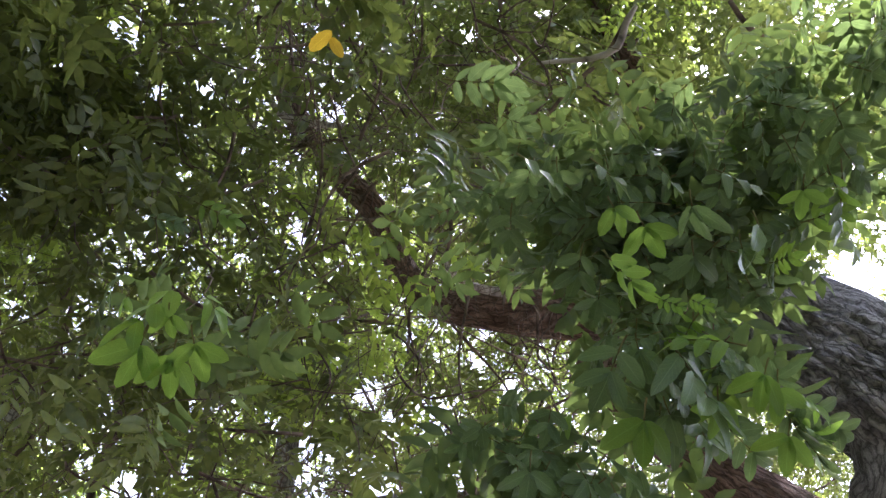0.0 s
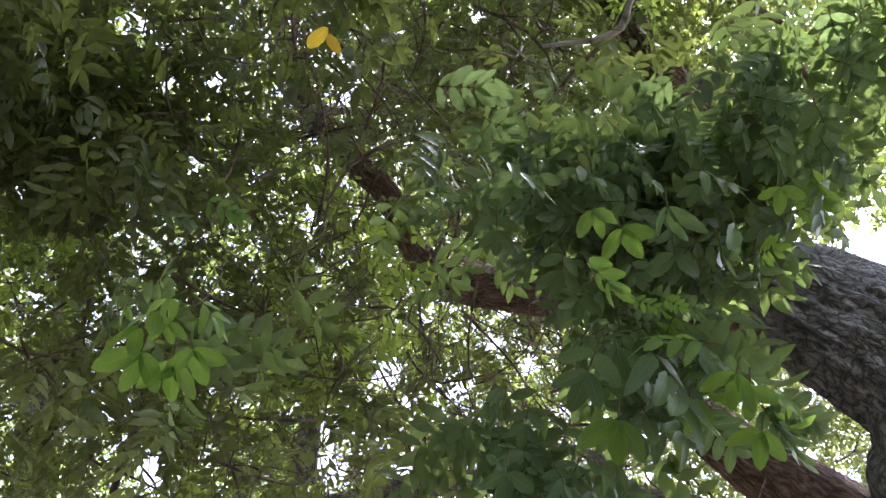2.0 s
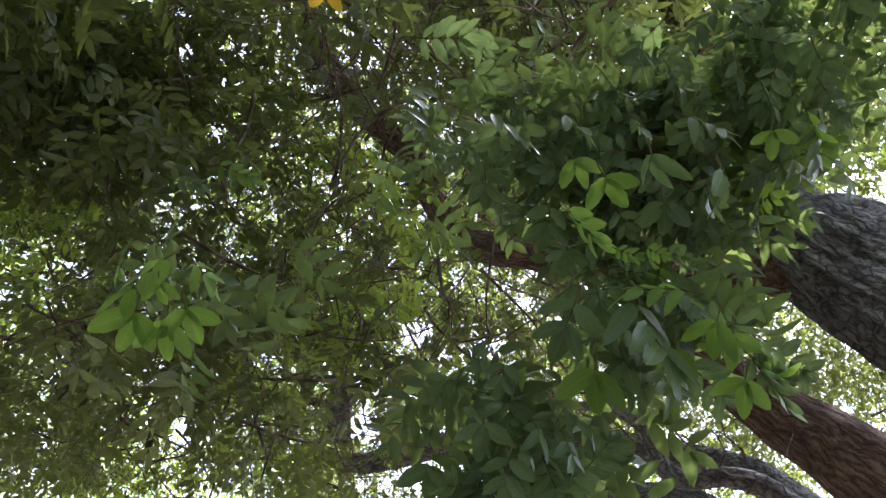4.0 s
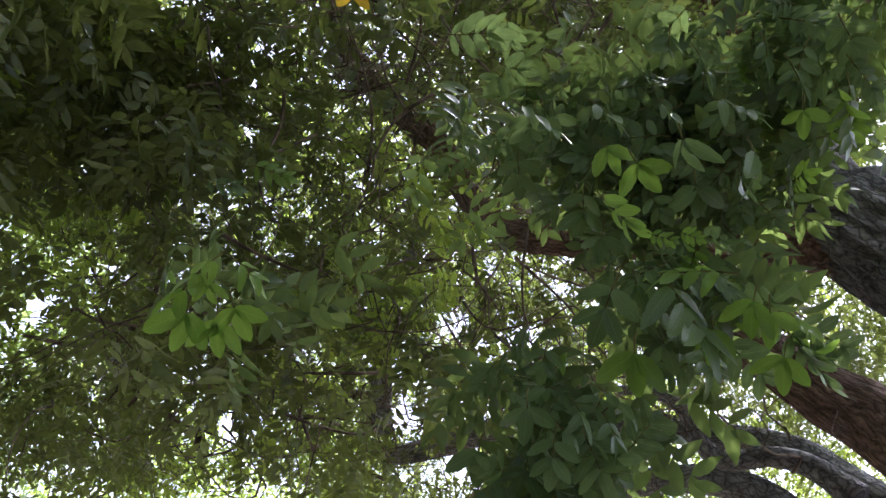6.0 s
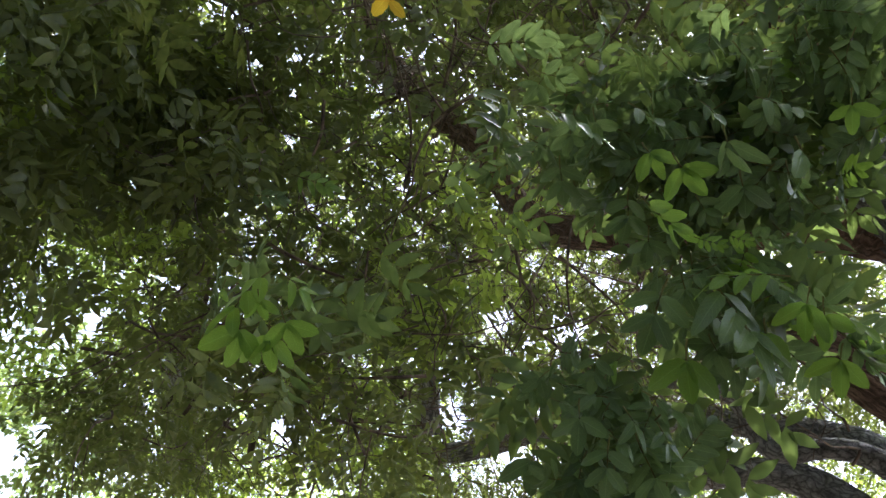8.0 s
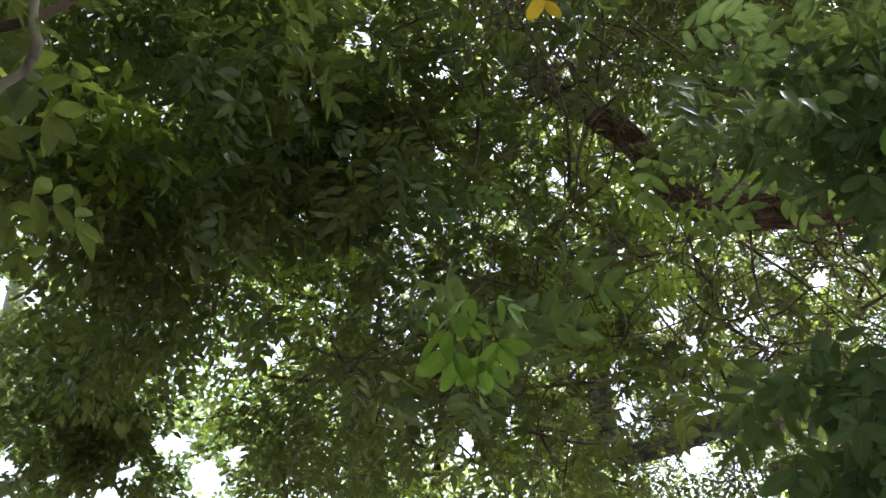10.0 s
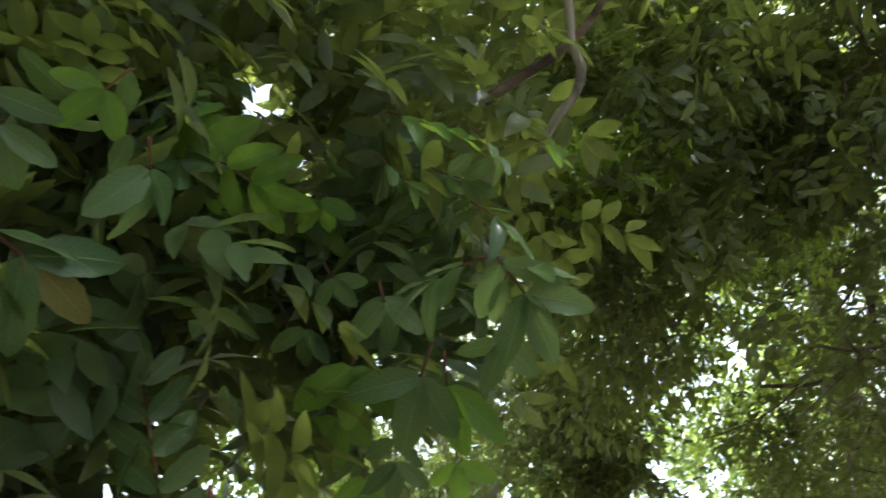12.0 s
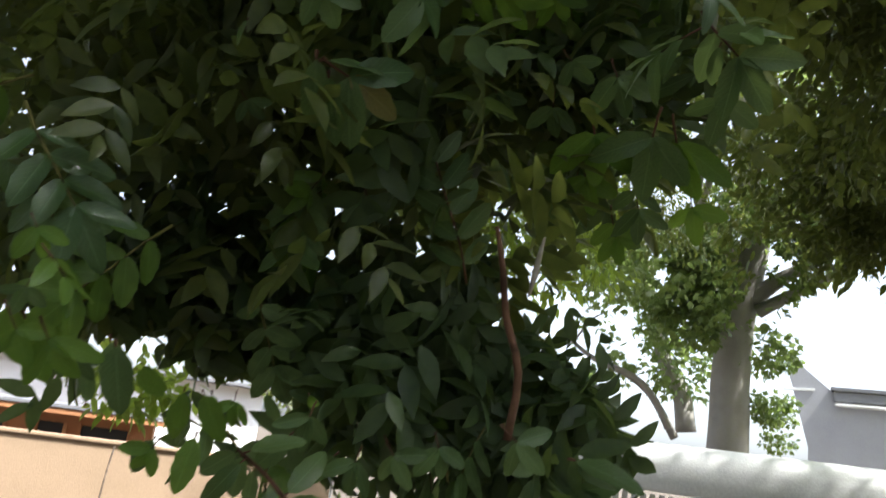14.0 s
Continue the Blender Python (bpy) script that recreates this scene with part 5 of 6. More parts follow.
split_leaf(tree, (0.249, 0.630, 1.933), (0.243, 0.642, 1.886), (-0.22, -0.72, -0.66), LEAF_YOUNG_BACKLIT, 1, 3, "bright leaf in young and backlit green")
split_leaf(tree, (0.079, 0.601, 2.197), (0.149, 0.622, 2.165), (-0.07, -0.61, 0.79), LEAF, 3, 0)
split_leaf(tree, (0.161, 0.613, 2.202), (0.211, 0.623, 2.164), (-0.13, -0.60, 0.79), LEAF, 2, 1)
split_leaf(tree, (0.122, 0.601, 2.192), (0.124, 0.632, 2.157), (-0.09, -0.75, -0.66), LEAF, 1, 2)
split_leaf(tree, (0.103, 0.631, 2.221), (0.086, 0.670, 2.178), (-0.04, -0.58, -0.82), LEAF, 2, 3)
split_leaf(tree, (0.080, 0.682, 2.196), (0.076, 0.722, 2.143), (-0.03, -0.61, -0.79), LEAF, 2, 0)
split_leaf(tree, (0.237, 0.623, 2.201), (0.273, 0.639, 2.171), (0.73, -0.64, 0.24), LEAF, 2, 1)
split_leaf(tree, (0.288, 0.602, 2.176), (0.346, 0.598, 2.135), (-0.24, -0.56, 0.79), LEAF, 3, 2)
split_leaf(tree, (0.311, 0.593, 2.110), (0.333, 0.610, 2.057), (0.64, -0.72, 0.27), LEAF, 1, 3)
split_leaf(tree, (0.307, 0.625, 2.105), (0.306, 0.646, 2.059), (-0.95, -0.02, 0.31), LEAF, 1, 0)
split_leaf(tree, (0.313, 0.625, 2.201), (0.299, 0.661, 2.165), (-0.28, -0.73, -0.62), LEAF, 2, 1)
split_leaf(tree, (0.380, 0.597, 2.165), (0.378, 0.629, 2.128), (-0.37, -0.71, -0.60), LEAF_YOUNG_BACKLIT, 1, 2, "bright leaf in young and backlit green")
split_leaf(tree, (0.268, 0.654, 2.121), (0.272, 0.688, 2.070), (-0.20, -0.62, -0.76), LEAF, 1, 3)
split_leaf(tree, (0.221, 0.674, 2.113), (0.237, 0.695, 2.075), (-0.16, -0.63, -0.76), LEAF, 2, 0)
split_leaf(tree, (0.151, 0.658, 2.119), (0.141, 0.696, 2.066), (-0.09, -0.64, -0.76), LEAF, 2, 1)
split_leaf(tree, (0.166, 0.665, 2.071), (0.157, 0.691, 2.031), (-0.14, -0.84, -0.53), LEAF, 1, 2)
split_leaf(tree, (0.378, 0.607, 2.234), (0.412, 0.636, 2.183), (-0.29, -0.54, 0.79), LEAF, 2, 3)
split_leaf(tree, (0.426, 0.623, 2.204), (0.442, 0.655, 2.157), (-0.31, -0.53, 0.79), LEAF_YOUNG_BACKLIT, 2, 0, "bright leaf in young and backlit green")
split_leaf(tree, (0.365, 0.614, 2.278), (0.384, 0.650, 2.231), (0.63, -0.74, 0.23), LEAF, 2, 1)
split_leaf(tree, (0.292, 0.633, 2.291), (0.331, 0.663, 2.244), (-0.22, -0.57, 0.79), LEAF, 2, 2)
split_leaf(tree, (0.215, 0.646, 2.302), (0.255, 0.672, 2.264), (-0.16, -0.59, 0.79), LEAF, 2, 3)
split_leaf(tree, (0.445, 0.599, 2.279), (0.469, 0.637, 2.225), (-0.41, -0.64, -0.64), LEAF, 2, 0)
split_leaf(tree, (0.076, 0.631, 2.281), (0.045, 0.645, 2.253), (-0.02, -0.71, -0.70), LEAF, 1, 2)
split_leaf(tree, (0.095, 0.603, 1.904), (0.083, 0.610, 1.864), (-0.00, -0.92, -0.39), LEAF, 2, 0)
split_leaf(tree, (0.118, 0.615, 1.902), (0.094, 0.621, 1.890), (-0.02, -0.60, 0.80), LEAF_YOUNG_BACKLIT, 1, 1, "bright leaf in young and backlit green")
split_leaf(tree, (0.074, 0.610, 1.862), (0.068, 0.617, 1.814), (0.02, -0.78, -0.62), LEAF, 1, 2)
split_leaf(tree, (0.047, 0.637, 1.875), (0.080, 0.634, 1.858), (0.02, -0.59, 0.81), LEAF, 2, 3)
split_leaf(tree, (0.096, 0.604, 1.823), (0.084, 0.609, 1.770), (-0.00, -0.96, -0.28), LEAF, 2, 0)
split_leaf(tree, (0.096, 0.612, 1.828), (0.121, 0.617, 1.811), (-0.02, -0.58, 0.81), LEAF, 1, 1)
split_leaf(tree, (0.111, 0.614, 1.853), (0.132, 0.615, 1.815), (0.80, -0.48, 0.36), LEAF, 1, 2)
split_leaf(tree, (0.130, 0.627, 1.871), (0.177, 0.624, 1.838), (0.78, -0.52, 0.36), LEAF, 2, 3)
split_leaf(tree, (0.138, 0.618, 1.838), (0.155, 0.619, 1.796), (0.78, -0.51, 0.37), LEAF, 2, 0)
split_leaf(tree, (0.125, 0.650, 1.895), (0.144, 0.658, 1.871), (-0.04, -0.59, 0.81), LEAF, 2, 1)
split_leaf(tree, (0.047, 0.664, 1.915), (0.018, 0.669, 1.895), (0.07, -0.92, -0.39), LEAF, 1, 2)
split_leaf(tree, (0.100, 0.658, 1.879), (0.064, 0.643, 1.887), (0.00, -0.59, 0.81), LEAF, 1, 3)
split_leaf(tree, (0.127, 0.649, 1.841), (0.118, 0.662, 1.800), (-0.85, -0.35, 0.40), LEAF, 1, 0)
split_leaf(tree, (0.024, 0.706, 1.856), (0.009, 0.720, 1.804), (0.07, -0.81, -0.59), LEAF, 1, 1)
# bright young shoot
split_leaf(tree, (-0.288, 0.723, 2.109), (-0.371, 0.697, 2.031), (0.26, -0.55, 0.79), LEAF_YOUNG_BACKLIT, 3, 0, "bright leaf in young and backlit green")
split_leaf(tree, (-0.298, 0.706, 2.071), (-0.298, 0.729, 2.035), (0.33, -0.80, -0.50), LEAF_YOUNG_BACKLIT, 1, 1, "bright leaf in young and backlit green")
split_leaf(tree, (-0.279, 0.719, 2.101), (-0.224, 0.746, 2.070), (0.20, -0.58, 0.79), LEAF_YOUNG_BACKLIT, 2, 2, "bright leaf in young and backlit green")
split_leaf(tree, (-0.321, 0.722, 2.052), (-0.340, 0.742, 1.979), (0.37, -0.81, -0.46), LEAF_YOUNG_BACKLIT, 1, 3, "bright leaf in young and backlit green")
split_leaf(tree, (-0.279, 0.734, 2.060), (-0.268, 0.771, 2.003), (0.30, -0.83, -0.47), LEAF_YOUNG_BACKLIT, 1, 0, "bright leaf in young and backlit green")
split_leaf(tree, (-0.296, 0.746, 2.049), (-0.304, 0.766, 1.985), (0.26, -0.67, -0.70), LEAF_YOUNG_BACKLIT, 1, 1, "bright leaf in young and backlit green")
split_leaf(tree, (-0.344, 0.709, 2.093), (-0.363, 0.721, 2.062), (0.27, -0.54, 0.79), LEAF_YOUNG_BACKLIT, 1, 2, "bright leaf in young and backlit green")
leaf(tree, (-0.58, 1.36, 2.79), (-0.46, 1.40, 2.76), (-0.00, -0.99, 0.13), LEAF_YOUNG_BACKLIT, 4, 0)
leaf(tree, (-0.69, 1.35, 2.74), (-0.58, 1.38, 2.73), (-0.00, -0.99, 0.13), LEAF, 4, 1)
split_leaf(tree, (-0.213, 0.941, 2.876), (-0.284, 0.971, 2.840), (0.16, -0.60, -0.79), LEAF_OLD, 0, 1, "yellow dying leaf")
split_leaf(tree, (-0.228, 0.957, 2.875), (-0.203, 0.993, 2.851), (0.16, -0.60, -0.79), LEAF_OLD, 0, 2, "yellow dying leaf")
# leaves close to the eye at the far end
# the brighter green here stands in for light passing through the leaves
split_leaf(tree, (-0.617, -0.191, 1.945), (-0.653, -0.148, 1.880), (0.81, 0.04, -0.58), LEAF, 2, 0, stalk=STEM)
split_leaf(tree, (-0.623, -0.210, 1.966), (-0.644, -0.242, 1.915), (0.60, 0.11, 0.79), LEAF, 2, 1, stalk=STEM)
split_leaf(tree, (-0.628, -0.115, 1.995), (-0.657, -0.145, 1.945), (0.77, -0.03, -0.64), LEAF_YOUNG_BACKLIT, 1, 2, "bright leaf in young and backlit green", stalk=STEM)
split_leaf(tree, (-0.643, -0.088, 1.958), (-0.671, -0.056, 1.893), (0.74, 0.49, -0.46), LEAF, 1, 3, stalk=STEM)
split_leaf(tree, (-0.652, -0.099, 1.964), (-0.674, -0.101, 1.936), (0.80, -0.08, -0.60), LEAF, 0, 0, stalk=STEM)
split_leaf(tree, (-0.678, -0.162, 1.877), (-0.704, -0.155, 1.800), (0.90, 0.02, -0.44), LEAF, 0, 1, stalk=STEM)
split_leaf(tree, (-0.694, -0.148, 1.868), (-0.713, -0.138, 1.804), (0.72, -0.61, -0.34), LEAF, 0, 2, stalk=STEM)
split_leaf(tree, (-0.681, -0.156, 1.872), (-0.685, -0.069, 1.831), (0.88, -0.06, -0.46), (LEAF, LEAF, LEAF_WORN), 1, 3, "leaf with one worn yellowish leaflet", stalk=STEM)
split_leaf(tree, (-0.682, -0.159, 1.869), (-0.671, -0.105, 1.885), (0.61, -0.02, 0.80), LEAF, 0, 0, stalk=STEM)
split_leaf(tree, (-0.843, 0.048, 1.729), (-0.785, -0.035, 1.891), (0.92, -0.22, -0.32), LEAF, 5, 1, stalk=STEM)
split_leaf(tree, (-0.694, -0.226, 1.899), (-0.705, -0.237, 1.877), (0.60, 0.10, 0.80), LEAF, 0, 2, stalk=STEM)
split_leaf(tree, (-0.824, -0.085, 1.814), (-0.837, -0.064, 1.764), (0.95, -0.11, -0.29), LEAF, 1, 3, stalk=STEM)
split_leaf(tree, (-0.780, -0.225, 1.866), (-0.794, -0.201, 1.840), (0.75, 0.08, -0.66), LEAF, 1, 0, stalk=STEM)
split_leaf(tree, (-0.597, 0.168, 1.966), (-0.579, 0.235, 1.878), (0.64, -0.56, -0.53), LEAF, 2, 1, stalk=STEM)
split_leaf(tree, (-0.584, 0.143, 1.983), (-0.557, 0.194, 1.952), (0.47, -0.39, 0.79), LEAF, 1, 2, stalk=STEM)
split_leaf(tree, (-0.604, 0.184, 1.962), (-0.665, 0.113, 1.925), (0.51, -0.34, 0.79), LEAF, 2, 3, stalk=STEM)
split_leaf(tree, (-0.596, 0.191, 1.946), (-0.548, 0.225, 1.947), (0.45, -0.41, 0.79), LEAF, 1, 0, stalk=STEM)
split_leaf(tree, (-0.592, 0.187, 1.937), (-0.609, 0.182, 1.900), (0.67, -0.53, -0.52), LEAF, 0, 1, stalk=STEM)
split_leaf(tree, (-0.661, 0.093, 2.104), (-0.619, 0.180, 2.093), (0.52, -0.32, 0.79), LEAF_YOUNG_BACKLIT, 3, 2, "bright leaf in young and backlit green", stalk=STEM)
split_leaf(tree, (-0.618, 0.157, 2.094), (-0.602, 0.211, 2.056), (0.48, -0.37, 0.79), LEAF, 2, 3, stalk=STEM)
split_leaf(tree, (-0.603, 0.212, 2.100), (-0.577, 0.256, 2.087), (0.44, -0.42, 0.79), LEAF_YOUNG_BACKLIT, 1, 0, "bright leaf in young and backlit green", stalk=STEM)
split_leaf(tree, (-0.674, 0.094, 2.061), (-0.659, 0.160, 2.038), (0.53, -0.30, 0.79), LEAF, 2, 1, stalk=STEM)
split_leaf(tree, (-0.652, 0.140, 2.058), (-0.623, 0.193, 2.034), (0.49, -0.34, -0.81), LEAF, 2, 2, stalk=STEM)
split_leaf(tree, (-0.754, 0.139, 1.926), (-0.775, 0.162, 1.837), (0.66, -0.34, -0.67), LEAF_YOUNG_BACKLIT, 1, 3, "bright leaf in young and backlit green", stalk=STEM)
split_leaf(tree, (-0.709, 0.197, 1.924), (-0.750, 0.190, 1.829), (0.63, -0.40, -0.67), LEAF, 1, 0, stalk=STEM)
split_leaf(tree, (-0.721, 0.217, 1.926), (-0.739, 0.245, 1.831), (0.62, -0.43, -0.66), LEAF_YOUNG_BACKLIT, 1, 1, "bright leaf in young and backlit green", stalk=STEM)
split_leaf(tree, (-0.649, 0.239, 1.946), (-0.680, 0.237, 1.879), (0.56, -0.45, -0.70), LEAF, 1, 2, stalk=STEM)
split_leaf(tree, (-0.723, 0.142, 1.972), (-0.733, 0.173, 1.910), (0.76, -0.43, -0.49), LEAF, 1, 3, stalk=STEM)
split_leaf(tree, (-0.758, 0.100, 1.989), (-0.764, 0.138, 1.953), (0.78, -0.36, -0.51), LEAF, 1, 0, stalk=STEM)
split_leaf(tree, (-0.790, 0.107, 1.954), (-0.815, 0.116, 1.903), (0.66, -0.28, -0.69), LEAF, 1, 1, stalk=STEM)
split_leaf(tree, (-0.753, 0.031, 2.063), (-0.782, 0.055, 2.016), (0.60, -0.19, -0.78), LEAF, 1, 2, stalk=STEM)
split_leaf(tree, (-0.744, 0.069, 2.059), (-0.762, 0.106, 2.016), (0.58, -0.24, -0.78), LEAF_YOUNG_BACKLIT, 1, 3, "bright leaf in young and backlit green", stalk=STEM)
split_leaf(tree, (-0.845, 0.175, 1.908), (-0.866, 0.191, 1.840), (0.69, -0.34, -0.63), LEAF_YOUNG_BACKLIT, 1, 0, "bright leaf in young and backlit green", stalk=STEM)
split_leaf(tree, (-0.824, 0.230, 1.890), (-0.840, 0.255, 1.812), (0.68, -0.41, -0.61), LEAF, 2, 1, stalk=STEM)
split_leaf(tree, (-0.809, 0.295, 1.888), (-0.822, 0.316, 1.819), (0.64, -0.46, -0.61), LEAF_YOUNG_BACKLIT, 1, 2, "bright leaf in young and backlit green", stalk=STEM)
split_leaf(tree, (-0.881, 0.231, 1.870), (-0.894, 0.255, 1.794), (0.71, -0.39, -0.59), LEAF_YOUNG_BACKLIT, 2, 3, "bright leaf in young and backlit green", stalk=STEM)
split_leaf(tree, (-0.819, 0.040, 1.966), (-0.835, 0.069, 1.919), (0.68, -0.21, -0.70), LEAF, 1, 0, stalk=STEM)
split_leaf(tree, (-0.816, -0.017, 2.030), (-0.841, 0.023, 1.978), (0.65, -0.15, -0.74), LEAF, 1, 1, stalk=STEM)
split_leaf(tree, (-0.792, -0.105, 2.046), (-0.826, -0.076, 1.994), (0.64, -0.06, -0.76), LEAF, 1, 2, stalk=STEM)
split_leaf(tree, (-0.599, 0.077, 1.556), (-0.557, 0.117, 1.555), (0.47, -0.24, 0.85), LEAF, 0, 0, stalk=STEM)
split_leaf(tree, (-0.653, -0.158, 1.524), (-0.641, -0.188, 1.492), (1.00, -0.01, 0.07), LEAF, 0, 1, stalk=STEM)
split_leaf(tree, (-0.653, -0.160, 1.528), (-0.651, -0.120, 1.550), (0.52, -0.03, 0.86), LEAF, 0, 2, stalk=STEM)
split_leaf(tree, (-0.650, -0.126, 1.500), (-0.648, -0.093, 1.535), (0.99, -0.11, 0.05), LEAF, 0, 3, stalk=STEM)
split_leaf(tree, (-0.654, -0.196, 1.539), (-0.641, -0.202, 1.497), (1.00, 0.04, 0.05), LEAF_YOUNG_BACKLIT, 0, 0, "bright leaf in young and backlit green", stalk=STEM)
split_leaf(tree, (-0.653, -0.211, 1.570), (-0.653, -0.213, 1.530), (0.92, 0.05, -0.38), LEAF_YOUNG_BACKLIT, 0, 1, "bright leaf in young and backlit green", stalk=STEM)
split_leaf(tree, (-0.663, -0.199, 1.570), (-0.664, -0.179, 1.532), (0.92, 0.02, -0.38), LEAF_YOUNG_BACKLIT, 0, 2, "bright leaf in young and backlit green", stalk=STEM)
split_leaf(tree, (-0.662, -0.221, 1.531), (-0.659, -0.238, 1.502), (0.99, 0.08, 0.06), LEAF_YOUNG_BACKLIT, 1, 3, "bright leaf in young and backlit green", stalk=STEM)
split_leaf(tree, (-0.626, -0.263, 1.595), (-0.629, -0.250, 1.542), (0.91, 0.12, -0.40), LEAF, 0, 0, stalk=STEM)
split_leaf(tree, (-0.616, -0.312, 1.602), (-0.624, -0.287, 1.555), (0.89, 0.19, -0.42), LEAF_YOUNG_BACKLIT, 1, 1, "bright leaf in young and backlit green", stalk=STEM)
split_leaf(tree, (-0.611, -0.332, 1.605), (-0.618, -0.312, 1.565), (0.88, 0.22, -0.43), LEAF_YOUNG_BACKLIT, 1, 2, "bright leaf in young and backlit green", stalk=STEM)
split_leaf(tree, (-0.602, -0.331, 1.669), (-0.612, -0.313, 1.637), (0.96, 0.24, -0.17), LEAF_YOUNG_BACKLIT, 1, 3, "bright leaf in young and backlit green", stalk=STEM)
split_leaf(tree, (-0.608, -0.321, 1.650), (-0.603, -0.275, 1.609), (0.27, 0.86, 0.43), LEAF_YOUNG_BACKLIT, 2, 0, "bright leaf in young and backlit green", stalk=STEM)
split_leaf(tree, (-0.665, -0.070, 1.544), (-0.665, -0.082, 1.504), (0.99, -0.16, 0.04), LEAF, 1, 1, stalk=STEM)
split_leaf(tree, (-0.662, -0.054, 1.555), (-0.656, -0.030, 1.514), (0.91, -0.20, -0.36), LEAF, 1, 2, stalk=STEM)
split_leaf(tree, (-0.672, -0.010, 1.563), (-0.668, 0.004, 1.521), (0.96, -0.26, 0.01), LEAF, 1, 3, stalk=STEM)
split_leaf(tree, (-0.690, -0.109, 1.575), (-0.691, -0.120, 1.532), (0.92, -0.09, -0.38), LEAF, 1, 0, stalk=STEM)
split_leaf(tree, (-0.693, -0.151, 1.578), (-0.693, -0.140, 1.546), (0.92, -0.04, -0.39), LEAF, 0, 1, stalk=STEM)
split_leaf(tree, (-0.647, 0.037, 1.576), (-0.633, 0.074, 1.541), (0.93, -0.36, -0.01), LEAF, 1, 2, stalk=STEM)
split_leaf(tree, (-0.669, -0.247, 1.584), (-0.672, -0.230, 1.559), (0.91, 0.09, -0.41), LEAF_YOUNG_BACKLIT, 0, 3, "bright leaf in young and backlit green", stalk=STEM)
split_leaf(tree, (-0.681, -0.300, 1.594), (-0.685, -0.285, 1.562), (0.90, 0.16, -0.41), LEAF, 1, 0, stalk=STEM)
split_leaf(tree, (-0.694, -0.173, 1.575), (-0.694, -0.176, 1.543), (0.92, -0.00, -0.39), LEAF_YOUNG_BACKLIT, 1, 1, "bright leaf in young and backlit green", stalk=STEM)
split_leaf(tree, (-0.668, -0.336, 1.639), (-0.670, -0.344, 1.603), (0.86, 0.22, -0.46), LEAF, 1, 2, stalk=STEM)
split_leaf(tree, (-0.730, -0.352, 1.614), (-0.748, -0.329, 1.554), (0.90, 0.12, -0.42), LEAF_YOUNG_BACKLIT, 0, 0, "bright leaf in young and backlit green", stalk=STEM)
split_leaf(tree, (-0.735, -0.335, 1.599), (-0.751, -0.313, 1.556), (0.89, 0.34, -0.29), LEAF_YOUNG_BACKLIT, 0, 1, "bright leaf in young and backlit green", stalk=STEM)
split_leaf(tree, (-0.706, -0.361, 1.618), (-0.724, -0.342, 1.567), (0.96, 0.09, -0.27), LEAF_YOUNG_BACKLIT, 0, 2, "bright leaf in young and backlit green", stalk=STEM)
split_leaf(tree, (-0.724, -0.282, 1.606), (-0.738, -0.265, 1.541), (0.86, 0.35, -0.38), LEAF, 0, 3, stalk=STEM)
split_leaf(tree, (-0.713, -0.217, 1.564), (-0.722, -0.218, 1.526), (0.96, -0.09, -0.26), LEAF_YOUNG_BACKLIT, 0, 0, "bright leaf in young and backlit green", stalk=STEM)
split_leaf(tree, (-0.713, -0.193, 1.572), (-0.724, -0.186, 1.530), (0.97, 0.13, -0.22), LEAF_YOUNG_BACKLIT, 0, 1, "bright leaf in young and backlit green", stalk=STEM)
split_leaf(tree, (-0.692, -0.227, 1.531), (-0.699, -0.241, 1.500), (0.96, -0.09, -0.28), LEAF, 0, 2, stalk=STEM)
split_leaf(tree, (-0.693, -0.201, 1.531), (-0.701, -0.206, 1.494), (0.96, 0.18, -0.21), LEAF, 0, 3, stalk=STEM)
split_leaf(tree, (-0.693, -0.162, 1.529), (-0.702, -0.192, 1.503), (0.98, -0.13, -0.17), LEAF, 0, 0, stalk=STEM)
split_leaf(tree, (-0.730, -0.113, 1.582), (-0.740, -0.100, 1.558), (0.93, 0.07, -0.37), LEAF_YOUNG_BACKLIT, 0, 1, "bright leaf in young and backlit green", stalk=STEM)
split_leaf(tree, (-0.692, -0.123, 1.548), (-0.702, -0.149, 1.514), (0.95, -0.22, -0.23), LEAF, 0, 2, stalk=STEM)
split_leaf(tree, (-0.687, -0.084, 1.537), (-0.700, -0.120, 1.503), (0.98, 0.01, -0.18), LEAF, 0, 3, stalk=STEM)
split_leaf(tree, (-0.749, -0.260, 1.583), (-0.762, -0.234, 1.557), (0.93, -0.04, -0.37), LEAF_YOUNG_BACKLIT, 0, 0, "bright leaf in young and backlit green", stalk=STEM)
split_leaf(tree, (-0.762, -0.309, 1.572), (-0.772, -0.302, 1.603), (0.92, 0.31, -0.26), LEAF_YOUNG_BACKLIT, 0, 1, "bright leaf in young and backlit green", stalk=STEM)
split_leaf(tree, (-0.693, -0.160, 1.527), (-0.701, -0.163, 1.489), (0.98, -0.14, -0.17), LEAF, 0, 2, stalk=STEM)
split_leaf(tree, (-0.774, -0.296, 1.545), (-0.784, -0.295, 1.585), (0.88, 0.37, -0.29), LEAF, 0, 3, stalk=STEM)
limb("branch", tree, [(-0.659, -0.123, 1.498, 0.0022), (-0.662, -0.141, 1.514, 0.002), (-0.664, -0.165, 1.530, 0.0012)], STEM, 8, 0.02, label="thin reddish twig")

# ---- plane tree in the open ----
plane = tagged(new("plane_tree"), "broad-leaved street tree with smooth grey trunk in full sun", "tree")
plane.location = (-7.0, 4.6, 0)
bpy.context.view_layer.update()
